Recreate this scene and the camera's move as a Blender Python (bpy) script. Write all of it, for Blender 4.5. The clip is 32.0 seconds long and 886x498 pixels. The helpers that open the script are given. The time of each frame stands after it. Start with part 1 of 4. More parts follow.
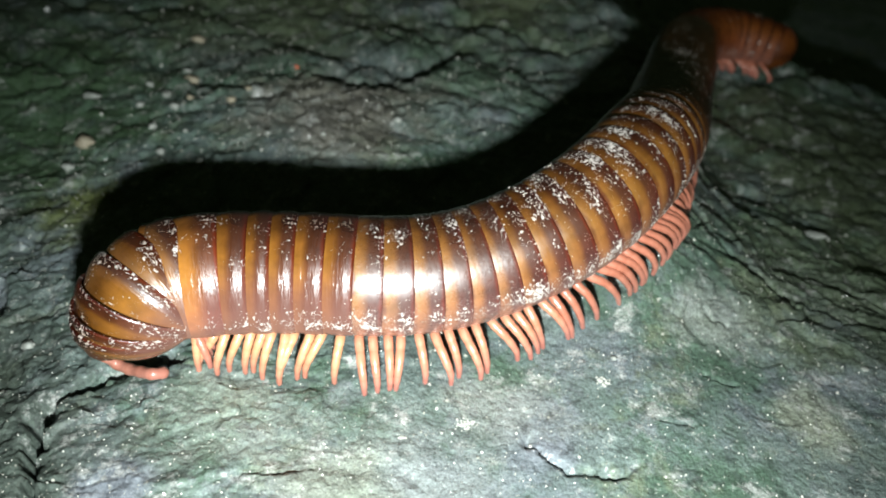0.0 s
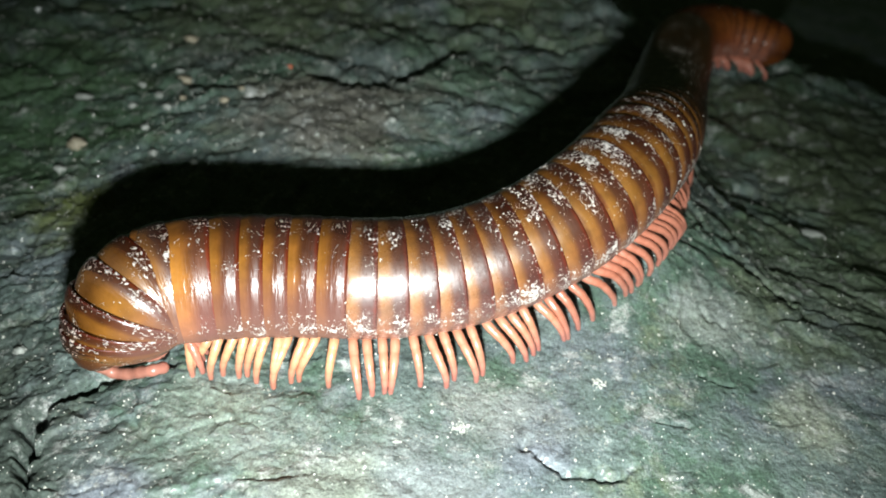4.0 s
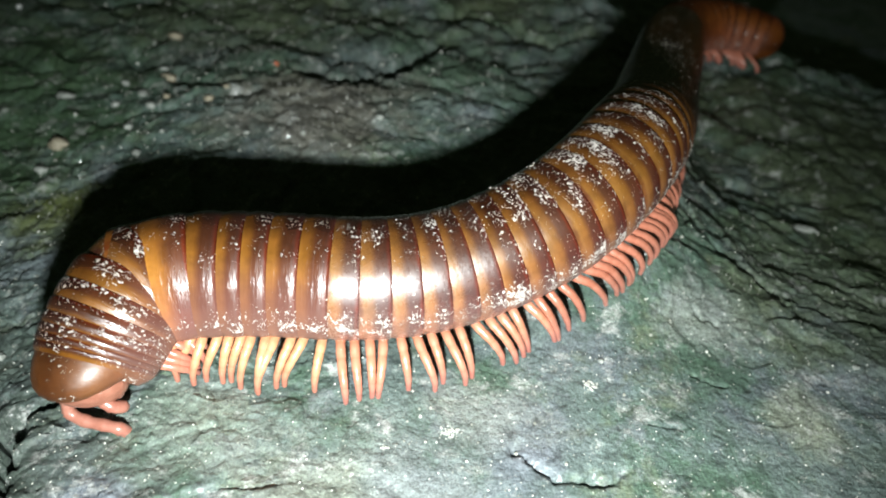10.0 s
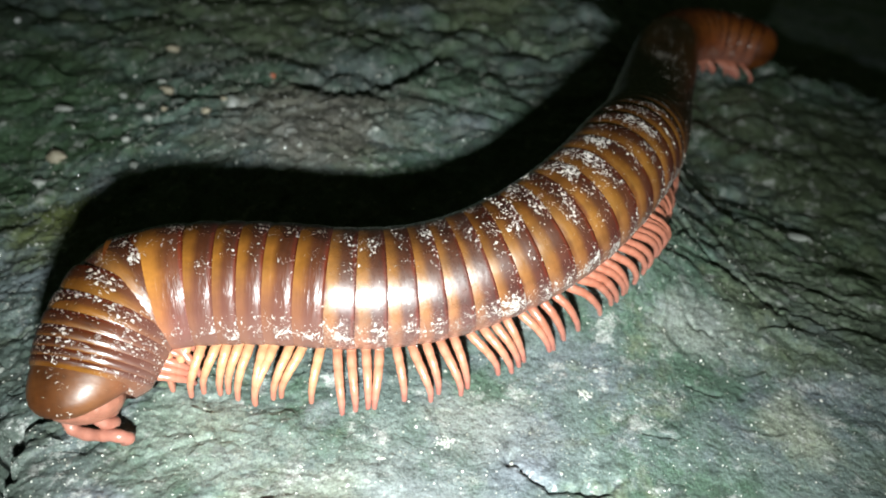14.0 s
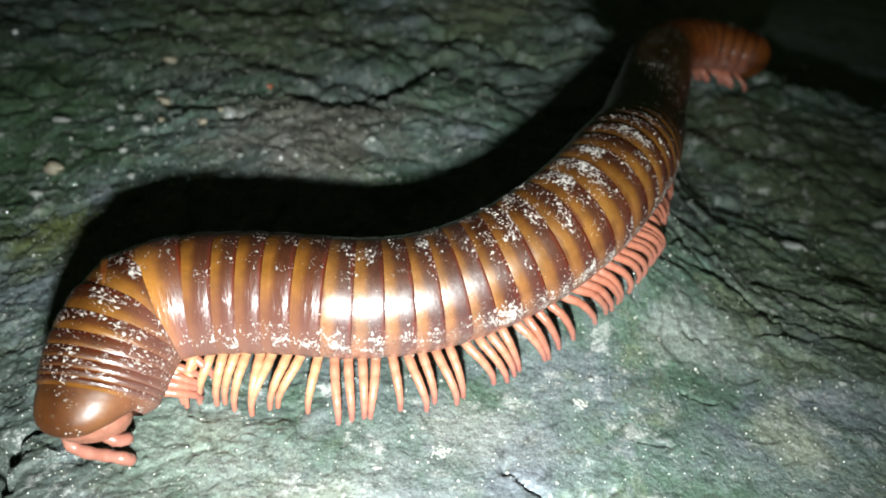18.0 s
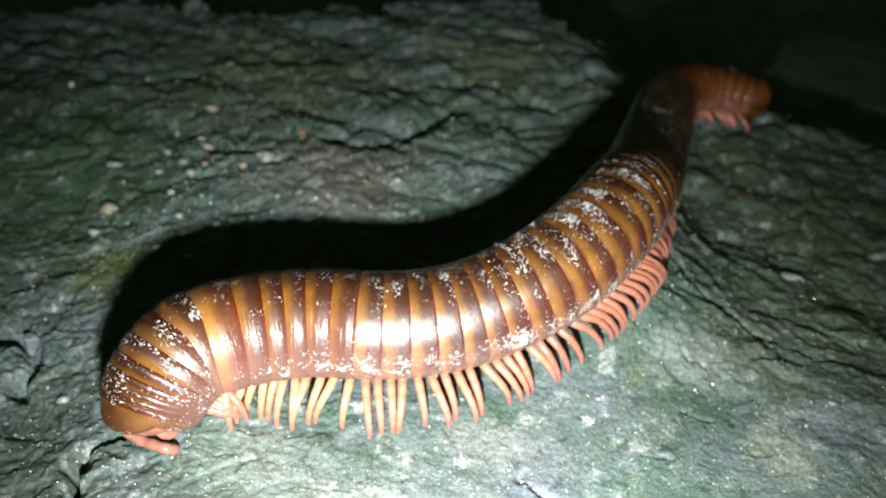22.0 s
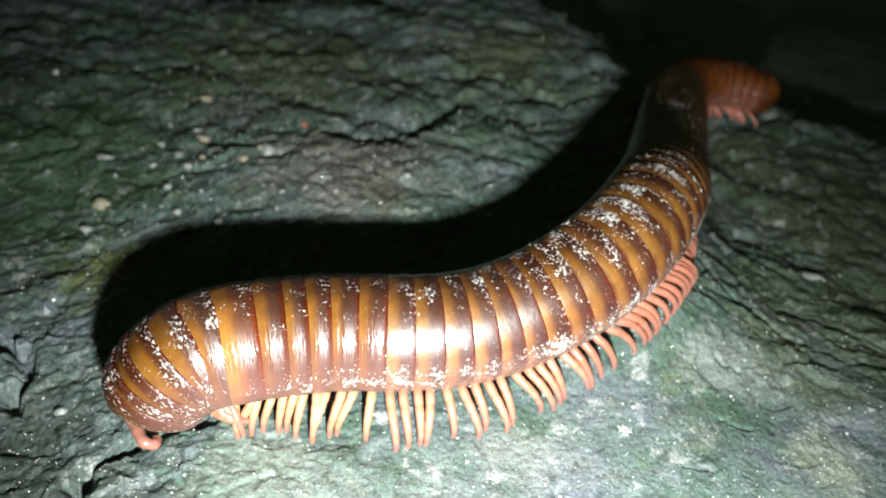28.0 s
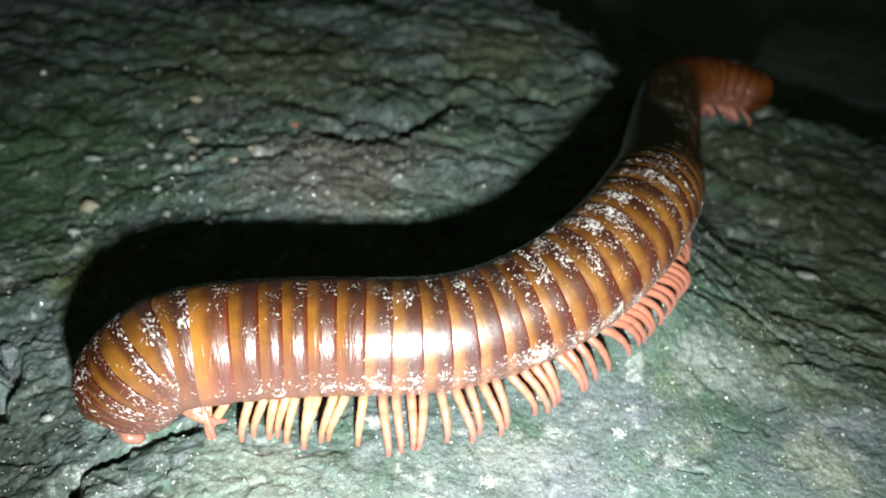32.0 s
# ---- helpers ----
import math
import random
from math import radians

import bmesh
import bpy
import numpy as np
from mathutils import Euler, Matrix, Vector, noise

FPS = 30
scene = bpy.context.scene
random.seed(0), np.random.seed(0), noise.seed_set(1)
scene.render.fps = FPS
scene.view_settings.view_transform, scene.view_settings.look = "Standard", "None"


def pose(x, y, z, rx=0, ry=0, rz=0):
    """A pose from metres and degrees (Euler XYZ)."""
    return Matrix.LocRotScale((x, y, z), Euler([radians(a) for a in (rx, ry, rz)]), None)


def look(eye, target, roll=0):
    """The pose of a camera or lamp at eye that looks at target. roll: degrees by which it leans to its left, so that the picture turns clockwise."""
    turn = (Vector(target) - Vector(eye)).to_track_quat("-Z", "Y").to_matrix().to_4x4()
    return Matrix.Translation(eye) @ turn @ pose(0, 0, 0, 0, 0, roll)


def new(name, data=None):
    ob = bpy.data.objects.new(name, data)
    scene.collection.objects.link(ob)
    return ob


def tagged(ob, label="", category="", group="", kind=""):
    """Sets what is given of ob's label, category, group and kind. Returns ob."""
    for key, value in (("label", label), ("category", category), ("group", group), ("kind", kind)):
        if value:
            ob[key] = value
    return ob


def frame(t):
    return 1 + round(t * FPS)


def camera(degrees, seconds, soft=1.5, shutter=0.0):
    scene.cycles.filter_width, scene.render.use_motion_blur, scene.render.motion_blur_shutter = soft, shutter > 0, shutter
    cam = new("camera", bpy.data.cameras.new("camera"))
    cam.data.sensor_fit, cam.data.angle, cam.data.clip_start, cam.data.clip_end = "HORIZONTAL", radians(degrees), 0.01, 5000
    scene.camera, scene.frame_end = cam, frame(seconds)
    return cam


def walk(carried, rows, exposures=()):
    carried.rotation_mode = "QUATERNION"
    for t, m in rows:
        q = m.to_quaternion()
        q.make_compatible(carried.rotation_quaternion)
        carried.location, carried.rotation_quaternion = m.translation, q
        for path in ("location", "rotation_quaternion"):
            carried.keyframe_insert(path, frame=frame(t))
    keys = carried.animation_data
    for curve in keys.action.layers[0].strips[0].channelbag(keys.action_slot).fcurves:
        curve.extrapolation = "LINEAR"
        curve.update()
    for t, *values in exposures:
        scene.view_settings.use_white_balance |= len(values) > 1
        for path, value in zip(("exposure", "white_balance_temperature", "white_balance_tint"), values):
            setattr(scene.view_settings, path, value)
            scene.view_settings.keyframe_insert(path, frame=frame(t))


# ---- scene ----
MM = 0.001

# ---- camera: a phone held by hand over the rock ----
cam = camera(63.16, 32.0, soft=1.8)
PATH = [
    (0, (-0.00177, 0.00611, 0.07023), (-0.00158, 0.08395, 0.00746), 5.79),
    (0.5, (-0.00187, 0.00614, 0.07030), (-0.00176, 0.08378, 0.00728), 5.81),
    (1, (-0.00198, 0.00621, 0.07015), (-0.00177, 0.08383, 0.00711), 5.88),
    (1.5, (-0.00145, 0.00656, 0.07054), (-0.00105, 0.08441, 0.00777), 5.65),
    (2, (-0.00131, 0.00697, 0.07052), (-0.00070, 0.08475, 0.00768), 5.58),
    (2.5, (-0.00148, 0.00712, 0.07036), (-0.00079, 0.08469, 0.00725), 5.70),
    (3, (-0.00150, 0.00733, 0.06988), (-0.00091, 0.08467, 0.00649), 5.72),
    (3.5, (-0.00153, 0.00700, 0.07047), (-0.00092, 0.08453, 0.00731), 5.70),
    (5.5, (-0.00127, 0.00745, 0.07024), (-0.00041, 0.08505, 0.00718), 5.67),
    (6, (-0.00098, 0.00762, 0.07069), (-0.00009, 0.08529, 0.00771), 5.49),
    (6.5, (-0.00097, 0.00779, 0.07071), (0.00012, 0.08547, 0.00774), 5.52),
    (7, (-0.00114, 0.00786, 0.07073), (0.00008, 0.08541, 0.00761), 5.60),
    (7.5, (-0.00104, 0.00813, 0.07012), (0.00015, 0.08552, 0.00680), 5.62),
    (8, (-0.00098, 0.00796, 0.07036), (0.00014, 0.08549, 0.00721), 5.59),
    (8.5, (-0.00072, 0.00838, 0.07074), (0.00068, 0.08590, 0.00758), 5.44),
    (9, (-0.00063, 0.00838, 0.07057), (0.00083, 0.08607, 0.00762), 5.48),
    (9.5, (-0.00060, 0.00854, 0.07032), (0.00087, 0.08610, 0.00722), 5.52),
    (10, (-0.00076, 0.00896, 0.06999), (0.00078, 0.08608, 0.00635), 5.62),
    (10.5, (-0.00064, 0.00860, 0.07044), (0.00083, 0.08606, 0.00721), 5.49),
    (11, (-0.00037, 0.00877, 0.07049), (0.00119, 0.08638, 0.00745), 5.41),
    (11.5, (-0.00023, 0.00908, 0.07053), (0.00145, 0.08659, 0.00737), 5.37),
    (12, (-0.00037, 0.00936, 0.07021), (0.00143, 0.08658, 0.00670), 5.45),
    (12.5, (-0.00053, 0.00925, 0.07050), (0.00127, 0.08647, 0.00698), 5.49),
    (13, (-0.00036, 0.00880, 0.07085), (0.00133, 0.08647, 0.00789), 5.37),
    (13.5, (-0.00043, 0.00872, 0.07073), (0.00129, 0.08650, 0.00791), 5.46),
    (14, (-0.00036, 0.00865, 0.07086), (0.00128, 0.08645, 0.00806), 5.37),
    (14.5, (-0.00033, 0.00868, 0.07052), (0.00129, 0.08657, 0.00782), 5.40),
    (16.5, (-0.00037, 0.00853, 0.07121), (0.00163, 0.08672, 0.00890), 5.40),
    (17, (-0.00024, 0.00838, 0.07127), (0.00177, 0.08679, 0.00925), 5.38),
    (17.5, (-0.00008, 0.00850, 0.07132), (0.00181, 0.08687, 0.00924), 5.28),
    (18, (-0.00010, 0.00839, 0.07142), (0.00176, 0.08689, 0.00951), 5.27),
    (18.5, (-0.00032, 0.00815, 0.07153), (0.00157, 0.08666, 0.00962), 5.36),
    (19, (-0.00049, 0.00567, 0.07392), (0.00066, 0.08569, 0.01396), 4.99),
    (19.5, (-0.00053, 0.00451, 0.07416), (-0.00021, 0.08490, 0.01468), 4.74),
    (20, (-0.00083, 0.00047, 0.07640), (-0.00186, 0.08162, 0.01796), 4.32),
    (20.5, (-0.00073, 0.00075, 0.07629), (-0.00187, 0.08131, 0.01706), 4.09),
    (21, (-0.00067, -0.00113, 0.07800), (-0.00278, 0.07983, 0.01935), 3.56),
    (21.5, (-0.00014, -0.00109, 0.07822), (-0.00219, 0.08019, 0.02001), 3.37),
    (22, (-0.00028, -0.00024, 0.07775), (-0.00150, 0.08097, 0.01941), 3.71),
    (22.5, (-0.00141, -0.00082, 0.07634), (-0.00199, 0.08058, 0.01825), 4.74),
    (23, (-0.00426, -0.00199, 0.07432), (-0.00366, 0.07888, 0.01550), 5.56),
    (23.5, (-0.00506, -0.00018, 0.07448), (-0.00367, 0.08094, 0.01602), 5.41),
    (24, (-0.00570, 0.00138, 0.07384), (-0.00396, 0.08243, 0.01531), 5.31),
    (24.5, (-0.00914, 0.00266, 0.07271), (-0.00677, 0.08331, 0.01364), 5.77),
    (25, (-0.01302, 0.00591, 0.07441), (-0.00979, 0.08672, 0.01559), 6.41),
    (25.5, (-0.00875, 0.00435, 0.07751), (-0.00575, 0.08541, 0.01902), 5.85),
    (27.5, (-0.00759, 0.00352, 0.07479), (-0.00554, 0.08420, 0.01575), 5.30),
    (28, (-0.00750, 0.00477, 0.07446), (-0.00518, 0.08566, 0.01571), 5.26),
    (28.5, (-0.00773, 0.00533, 0.07374), (-0.00517, 0.08582, 0.01446), 5.45),
    (29, (-0.00773, 0.00525, 0.07381), (-0.00520, 0.08584, 0.01465), 5.44),
    (29.5, (-0.00755, 0.00532, 0.07420), (-0.00497, 0.08596, 0.01512), 5.30),
    (30, (-0.00716, 0.00611, 0.07430), (-0.00420, 0.08667, 0.01513), 5.18),
    (30.5, (-0.00717, 0.00606, 0.07424), (-0.00407, 0.08673, 0.01523), 5.22),
    (31, (-0.00725, 0.00629, 0.07379), (-0.00406, 0.08686, 0.01464), 5.32),
    (31.5, (-0.00732, 0.00598, 0.07430), (-0.00412, 0.08670, 0.01536), 5.31),
    (32, (-0.00722, 0.00594, 0.07415), (-0.00410, 0.08674, 0.01532), 5.30),
]
walk(cam, [(t, look(eye, target, roll)) for t, eye, target, roll in PATH],
     [(0, -0.33), (13, -0.27), (18.5, -0.22), (21, 0.02), (24, 0.05), (25, 0.16), (28, 0.10), (32, 0.08)])
cam.data.dof.use_dof = True
cam.data.dof.focus_distance = 0.082
cam.data.dof.aperture_fstop = 26

# ---- light: night, the phone's lamp alone ----
world = bpy.data.worlds.new("night")
scene.world = world
world.use_nodes = True
world.node_tree.nodes["Background"].inputs["Color"].default_value = (0.68, 1.0, 0.42, 1)
world.node_tree.nodes["Background"].inputs["Strength"].default_value = 0.016

lamp_data = bpy.data.lights.new("phone_lamp", "SPOT")
lamp_data.energy = 1.72
lamp_data.color = (0.92, 1.0, 1.0)
lamp_data.shadow_soft_size = 0.0026
lamp_data.spot_size = radians(96)
lamp_data.spot_blend = 1.0
lamp = new("phone_lamp", lamp_data)
lamp.matrix_world = look((0.0, -0.009, 0.054), (-0.0008, 0.064, 0.0))


# ---- materials ----
def material(name):
    m = bpy.data.materials.new(name)
    m.use_nodes = True
    nt = m.node_tree
    return m, nt.nodes, nt.links, nt.nodes["Principled BSDF"]


def node(nodes, kind, **values):
    n = nodes.new(kind)
    for key, value in values.items():
        n.inputs[key.replace("_", " ")].default_value = value
    return n


def ramp(nodes, stops, ease="LINEAR"):
    n = nodes.new("ShaderNodeValToRGB")
    n.color_ramp.interpolation = ease
    el = n.color_ramp.elements
    while len(el) < len(stops):
        el.new(0.5)
    for e, (p, c) in zip(el, stops):
        e.position = p
        e.color = (*c, 1) if len(c) == 3 else c
    return n


def grey(v):
    return (v, v, v)


def maths(nodes, links, op, a, b=0.0, clamp=False):
    n = nodes.new("ShaderNodeMath")
    n.operation, n.use_clamp = op, clamp
    for i, v in enumerate((a, b)):
        if isinstance(v, (int, float)):
            n.inputs[i].default_value = v
        else:
            links.new(v, n.inputs[i])
    return n.outputs[0]


def mixed(nodes, links, fac, a, b):
    n = nodes.new("ShaderNodeMix")
    n.data_type = "RGBA"
    for socket, v in ((n.inputs["Factor"], fac), (n.inputs["A"], a), (n.inputs["B"], b)):
        if isinstance(v, tuple):
            socket.default_value = (*v, 1)
        elif isinstance(v, (int, float)):
            socket.default_value = v
        else:
            links.new(v, socket)
    return n.outputs["Result"]


def noise_at(nodes, links, vector, scale, detail=4.0, rough=0.55, distort=0.0):
    n = node(nodes, "ShaderNodeTexNoise", Scale=scale, Detail=detail, Roughness=rough, Distortion=distort)
    links.new(vector, n.inputs["Vector"])
    return n.outputs["Fac"]


def spot(nodes, links, at, x, y, radius, ragged):
    """1 inside a ragged round patch of the rock at x, y (mm), 0 outside."""
    away = nodes.new("ShaderNodeVectorMath")
    away.operation = "DISTANCE"
    away.inputs[1].default_value = (x * MM, y * MM, 0)
    links.new(at, away.inputs[0])
    edge = nodes.new("ShaderNodeMapRange")
    edge.interpolation_type = "SMOOTHSTEP"
    edge.inputs["From Min"].default_value, edge.inputs["From Max"].default_value = radius * MM, radius * 0.25 * MM
    links.new(maths(nodes, links, "ADD", away.outputs["Value"], maths(nodes, links, "MULTIPLY", maths(nodes, links, "SUBTRACT", ragged, 0.5), 2.4 * radius * MM)), edge.inputs["Value"])
    return edge.outputs["Result"]


# stains and darkened spots on the rock: place and radius in mm, colour, strength
# the sunken corner's shade and the dimness at right are put into the colour
STAINS_AND_SHADE = ((-48, 150, 78, (0.050, 0.098, 0.058), 0.5), (74, 132, 60, (0.032, 0.056, 0.028), 0.4), (-52, 52, 15, (0.040, 0.050, 0.040), 0.8), (-60, 168, 60, (0.050, 0.078, 0.048), 0.5), (0, 158, 42, (0.070, 0.092, 0.062), 0.4), (-38, 50, 17, (0.062, 0.080, 0.066), 0.7), (-58, 62, 16, (0.055, 0.068, 0.052), 0.6), (-50, 51, 15, (0.06, 0.078, 0.062), 0.65), (10, 192, 36, (0.07, 0.098, 0.046), 0.6), (-46, 152, 30, (0.058, 0.086, 0.062), 0.55),
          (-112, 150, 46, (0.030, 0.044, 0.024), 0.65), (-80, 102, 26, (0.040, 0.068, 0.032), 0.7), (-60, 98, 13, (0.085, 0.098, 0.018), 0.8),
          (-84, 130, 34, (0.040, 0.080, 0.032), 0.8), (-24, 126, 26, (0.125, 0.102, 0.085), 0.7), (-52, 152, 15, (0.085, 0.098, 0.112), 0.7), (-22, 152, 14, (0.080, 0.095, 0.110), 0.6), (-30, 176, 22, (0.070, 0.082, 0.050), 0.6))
# mostly real tints; the broad dark ones at right carry the lamp's falloff
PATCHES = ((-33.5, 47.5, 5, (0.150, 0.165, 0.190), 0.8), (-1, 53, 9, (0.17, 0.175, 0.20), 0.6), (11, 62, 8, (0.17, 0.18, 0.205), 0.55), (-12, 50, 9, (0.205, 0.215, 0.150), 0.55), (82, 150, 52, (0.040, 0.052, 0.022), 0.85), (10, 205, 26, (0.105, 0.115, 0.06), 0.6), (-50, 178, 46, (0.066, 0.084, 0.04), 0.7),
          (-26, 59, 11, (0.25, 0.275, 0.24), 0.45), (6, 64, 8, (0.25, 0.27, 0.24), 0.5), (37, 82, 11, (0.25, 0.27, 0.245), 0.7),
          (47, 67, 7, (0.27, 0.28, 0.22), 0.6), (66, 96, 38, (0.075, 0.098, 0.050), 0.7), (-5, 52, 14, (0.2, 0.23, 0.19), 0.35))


def rock_material():
    m, nodes, links, bsdf = material("damp_grey_green_rock")
    at = nodes.new("ShaderNodeTexCoord").outputs["Object"]
    shift = nodes.new("ShaderNodeVectorMath")
    shift.inputs[1].default_value = (0.31, 0.17, 0.05)
    links.new(at, shift.inputs[0])
    moved = shift.outputs["Vector"]
    tone = ramp(nodes, [(0.34, (0.064, 0.088, 0.078)), (0.46, (0.096, 0.127, 0.114)), (0.54, (0.115, 0.149, 0.135)), (0.66, (0.154, 0.190, 0.176))])
    links.new(noise_at(nodes, links, at, 75, 9, 0.70), tone.inputs["Fac"])
    colour = tone.outputs["Color"]
    # bluish-grey bare stone, green algae film, brown earth
    bare = ramp(nodes, [(0.49, grey(0)), (0.58, grey(0.7))])
    links.new(noise_at(nodes, links, moved, 60, 6, 0.62), bare.inputs["Fac"])
    colour = mixed(nodes, links, bare.outputs["Color"], colour, (0.118, 0.136, 0.152))
    film = ramp(nodes, [(0.47, grey(0)), (0.58, grey(0.7))])
    links.new(noise_at(nodes, links, at, 42, 7, 0.66), film.inputs["Fac"])
    colour = mixed(nodes, links, film.outputs["Color"], colour, (0.042, 0.090, 0.046))
    moss = ramp(nodes, [(0.54, grey(0)), (0.65, grey(0.5))])
    links.new(noise_at(nodes, links, moved, 105, 8, 0.72, 0.4), moss.inputs["Fac"])
    colour = mixed(nodes, links, moss.outputs["Color"], colour, (0.150, 0.165, 0.085))
    lilac = ramp(nodes, [(0.55, grey(0)), (0.64, grey(0.45))])
    links.new(noise_at(nodes, links, at, 130, 8, 0.72, 0.3), lilac.inputs["Fac"])
    colour = mixed(nodes, links, lilac.outputs["Color"], colour, (0.200, 0.205, 0.225))
    ragged = noise_at(nodes, links, moved, 85, 7, 0.7)
    for x, y, radius, spot_colour, strength in STAINS_AND_SHADE + PATCHES:
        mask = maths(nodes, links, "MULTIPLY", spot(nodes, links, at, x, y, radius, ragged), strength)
        colour = mixed(nodes, links, mask, colour, spot_colour)
    # pale lichen crust, in blots and specks
    blot = ramp(nodes, [(0.555, grey(0)), (0.60, grey(0.5)), (0.65, grey(0.85))])
    links.new(noise_at(nodes, links, moved, 190, 10, 0.78), blot.inputs["Fac"])
    colour = mixed(nodes, links, blot.outputs["Color"], colour, (0.35, 0.355, 0.330))
    grain_tone = ramp(nodes, [(0.36, grey(0.62)), (0.5, grey(1.0)), (0.60, grey(1.28)), (0.68, grey(1.9))])
    links.new(noise_at(nodes, links, at, 2300, 6, 0.78), grain_tone.inputs["Fac"])
    mult = nodes.new("ShaderNodeMix")
    mult.data_type, mult.blend_type = "RGBA", "MULTIPLY"
    mult.inputs["Factor"].default_value = 1.0
    links.new(colour, mult.inputs["A"])
    links.new(grain_tone.outputs["Color"], mult.inputs["B"])
    pits = ramp(nodes, [(0.34, grey(0.45)), (0.44, grey(0.95)), (0.60, grey(1.2))])
    links.new(noise_at(nodes, links, at, 420, 6, 0.72), pits.inputs["Fac"])
    mult2 = nodes.new("ShaderNodeMix")
    mult2.data_type, mult2.blend_type = "RGBA", "MULTIPLY"
    mult2.inputs["Factor"].default_value = 1.0
    links.new(mult.outputs["Result"], mult2.inputs["A"])
    links.new(pits.outputs["Color"], mult2.inputs["B"])
    links.new(mult2.outputs["Result"], bsdf.inputs["Base Color"])
    rough = ramp(nodes, [(0.35, grey(0.50)), (0.65, grey(0.85))])
    links.new(noise_at(nodes, links, at, 500, 5, 0.6), rough.inputs["Fac"])
    links.new(rough.outputs["Color"], bsdf.inputs["Roughness"])
    bsdf.inputs["Coat Weight"].default_value = 0.32      # damp
    bsdf.inputs["Coat Roughness"].default_value = 0.27
    # granular skin: crowded grains of two sizes, and fine grit
    height = None
    for scale, amount in ((1000, 1.0), (2300, 0.5)):
        cells = node(nodes, "ShaderNodeTexVoronoi", Scale=scale)
        bent = nodes.new("ShaderNodeVectorMath")
        bent.operation = "ADD"
        swirl = node(nodes, "ShaderNodeTexNoise", Scale=scale * 1.3, Detail=3.0)
        links.new(at, swirl.inputs["Vector"])
        small = nodes.new("ShaderNodeVectorMath")
        small.operation = "SCALE"
        small.inputs["Scale"].default_value = 0.7 / scale
        links.new(swirl.outputs["Color"], small.inputs[0])
        links.new(at, bent.inputs[0])
        links.new(small.outputs["Vector"], bent.inputs[1])
        links.new(bent.outputs["Vector"], cells.inputs["Vector"])
        lump = maths(nodes, links, "MULTIPLY", cells.outputs["Distance"], -amount)
        height = lump if height is None else maths(nodes, links, "ADD", height, lump)
    height = maths(nodes, links, "ADD", height, maths(nodes, links, "MULTIPLY", noise_at(nodes, links, at, 4200, 6, 0.75), 0.6))
    bump = node(nodes, "ShaderNodeBump", Strength=0.5, Distance=0.0004)
    links.new(height, bump.inputs["Height"])
    bump2 = node(nodes, "ShaderNodeBump", Strength=0.28, Distance=0.0006)
    links.new(noise_at(nodes, links, moved, 480, 6, 0.66), bump2.inputs["Height"])
    links.new(bump.outputs["Normal"], bump2.inputs["Normal"])
    links.new(bump2.outputs["Normal"], bsdf.inputs["Normal"])
    return m


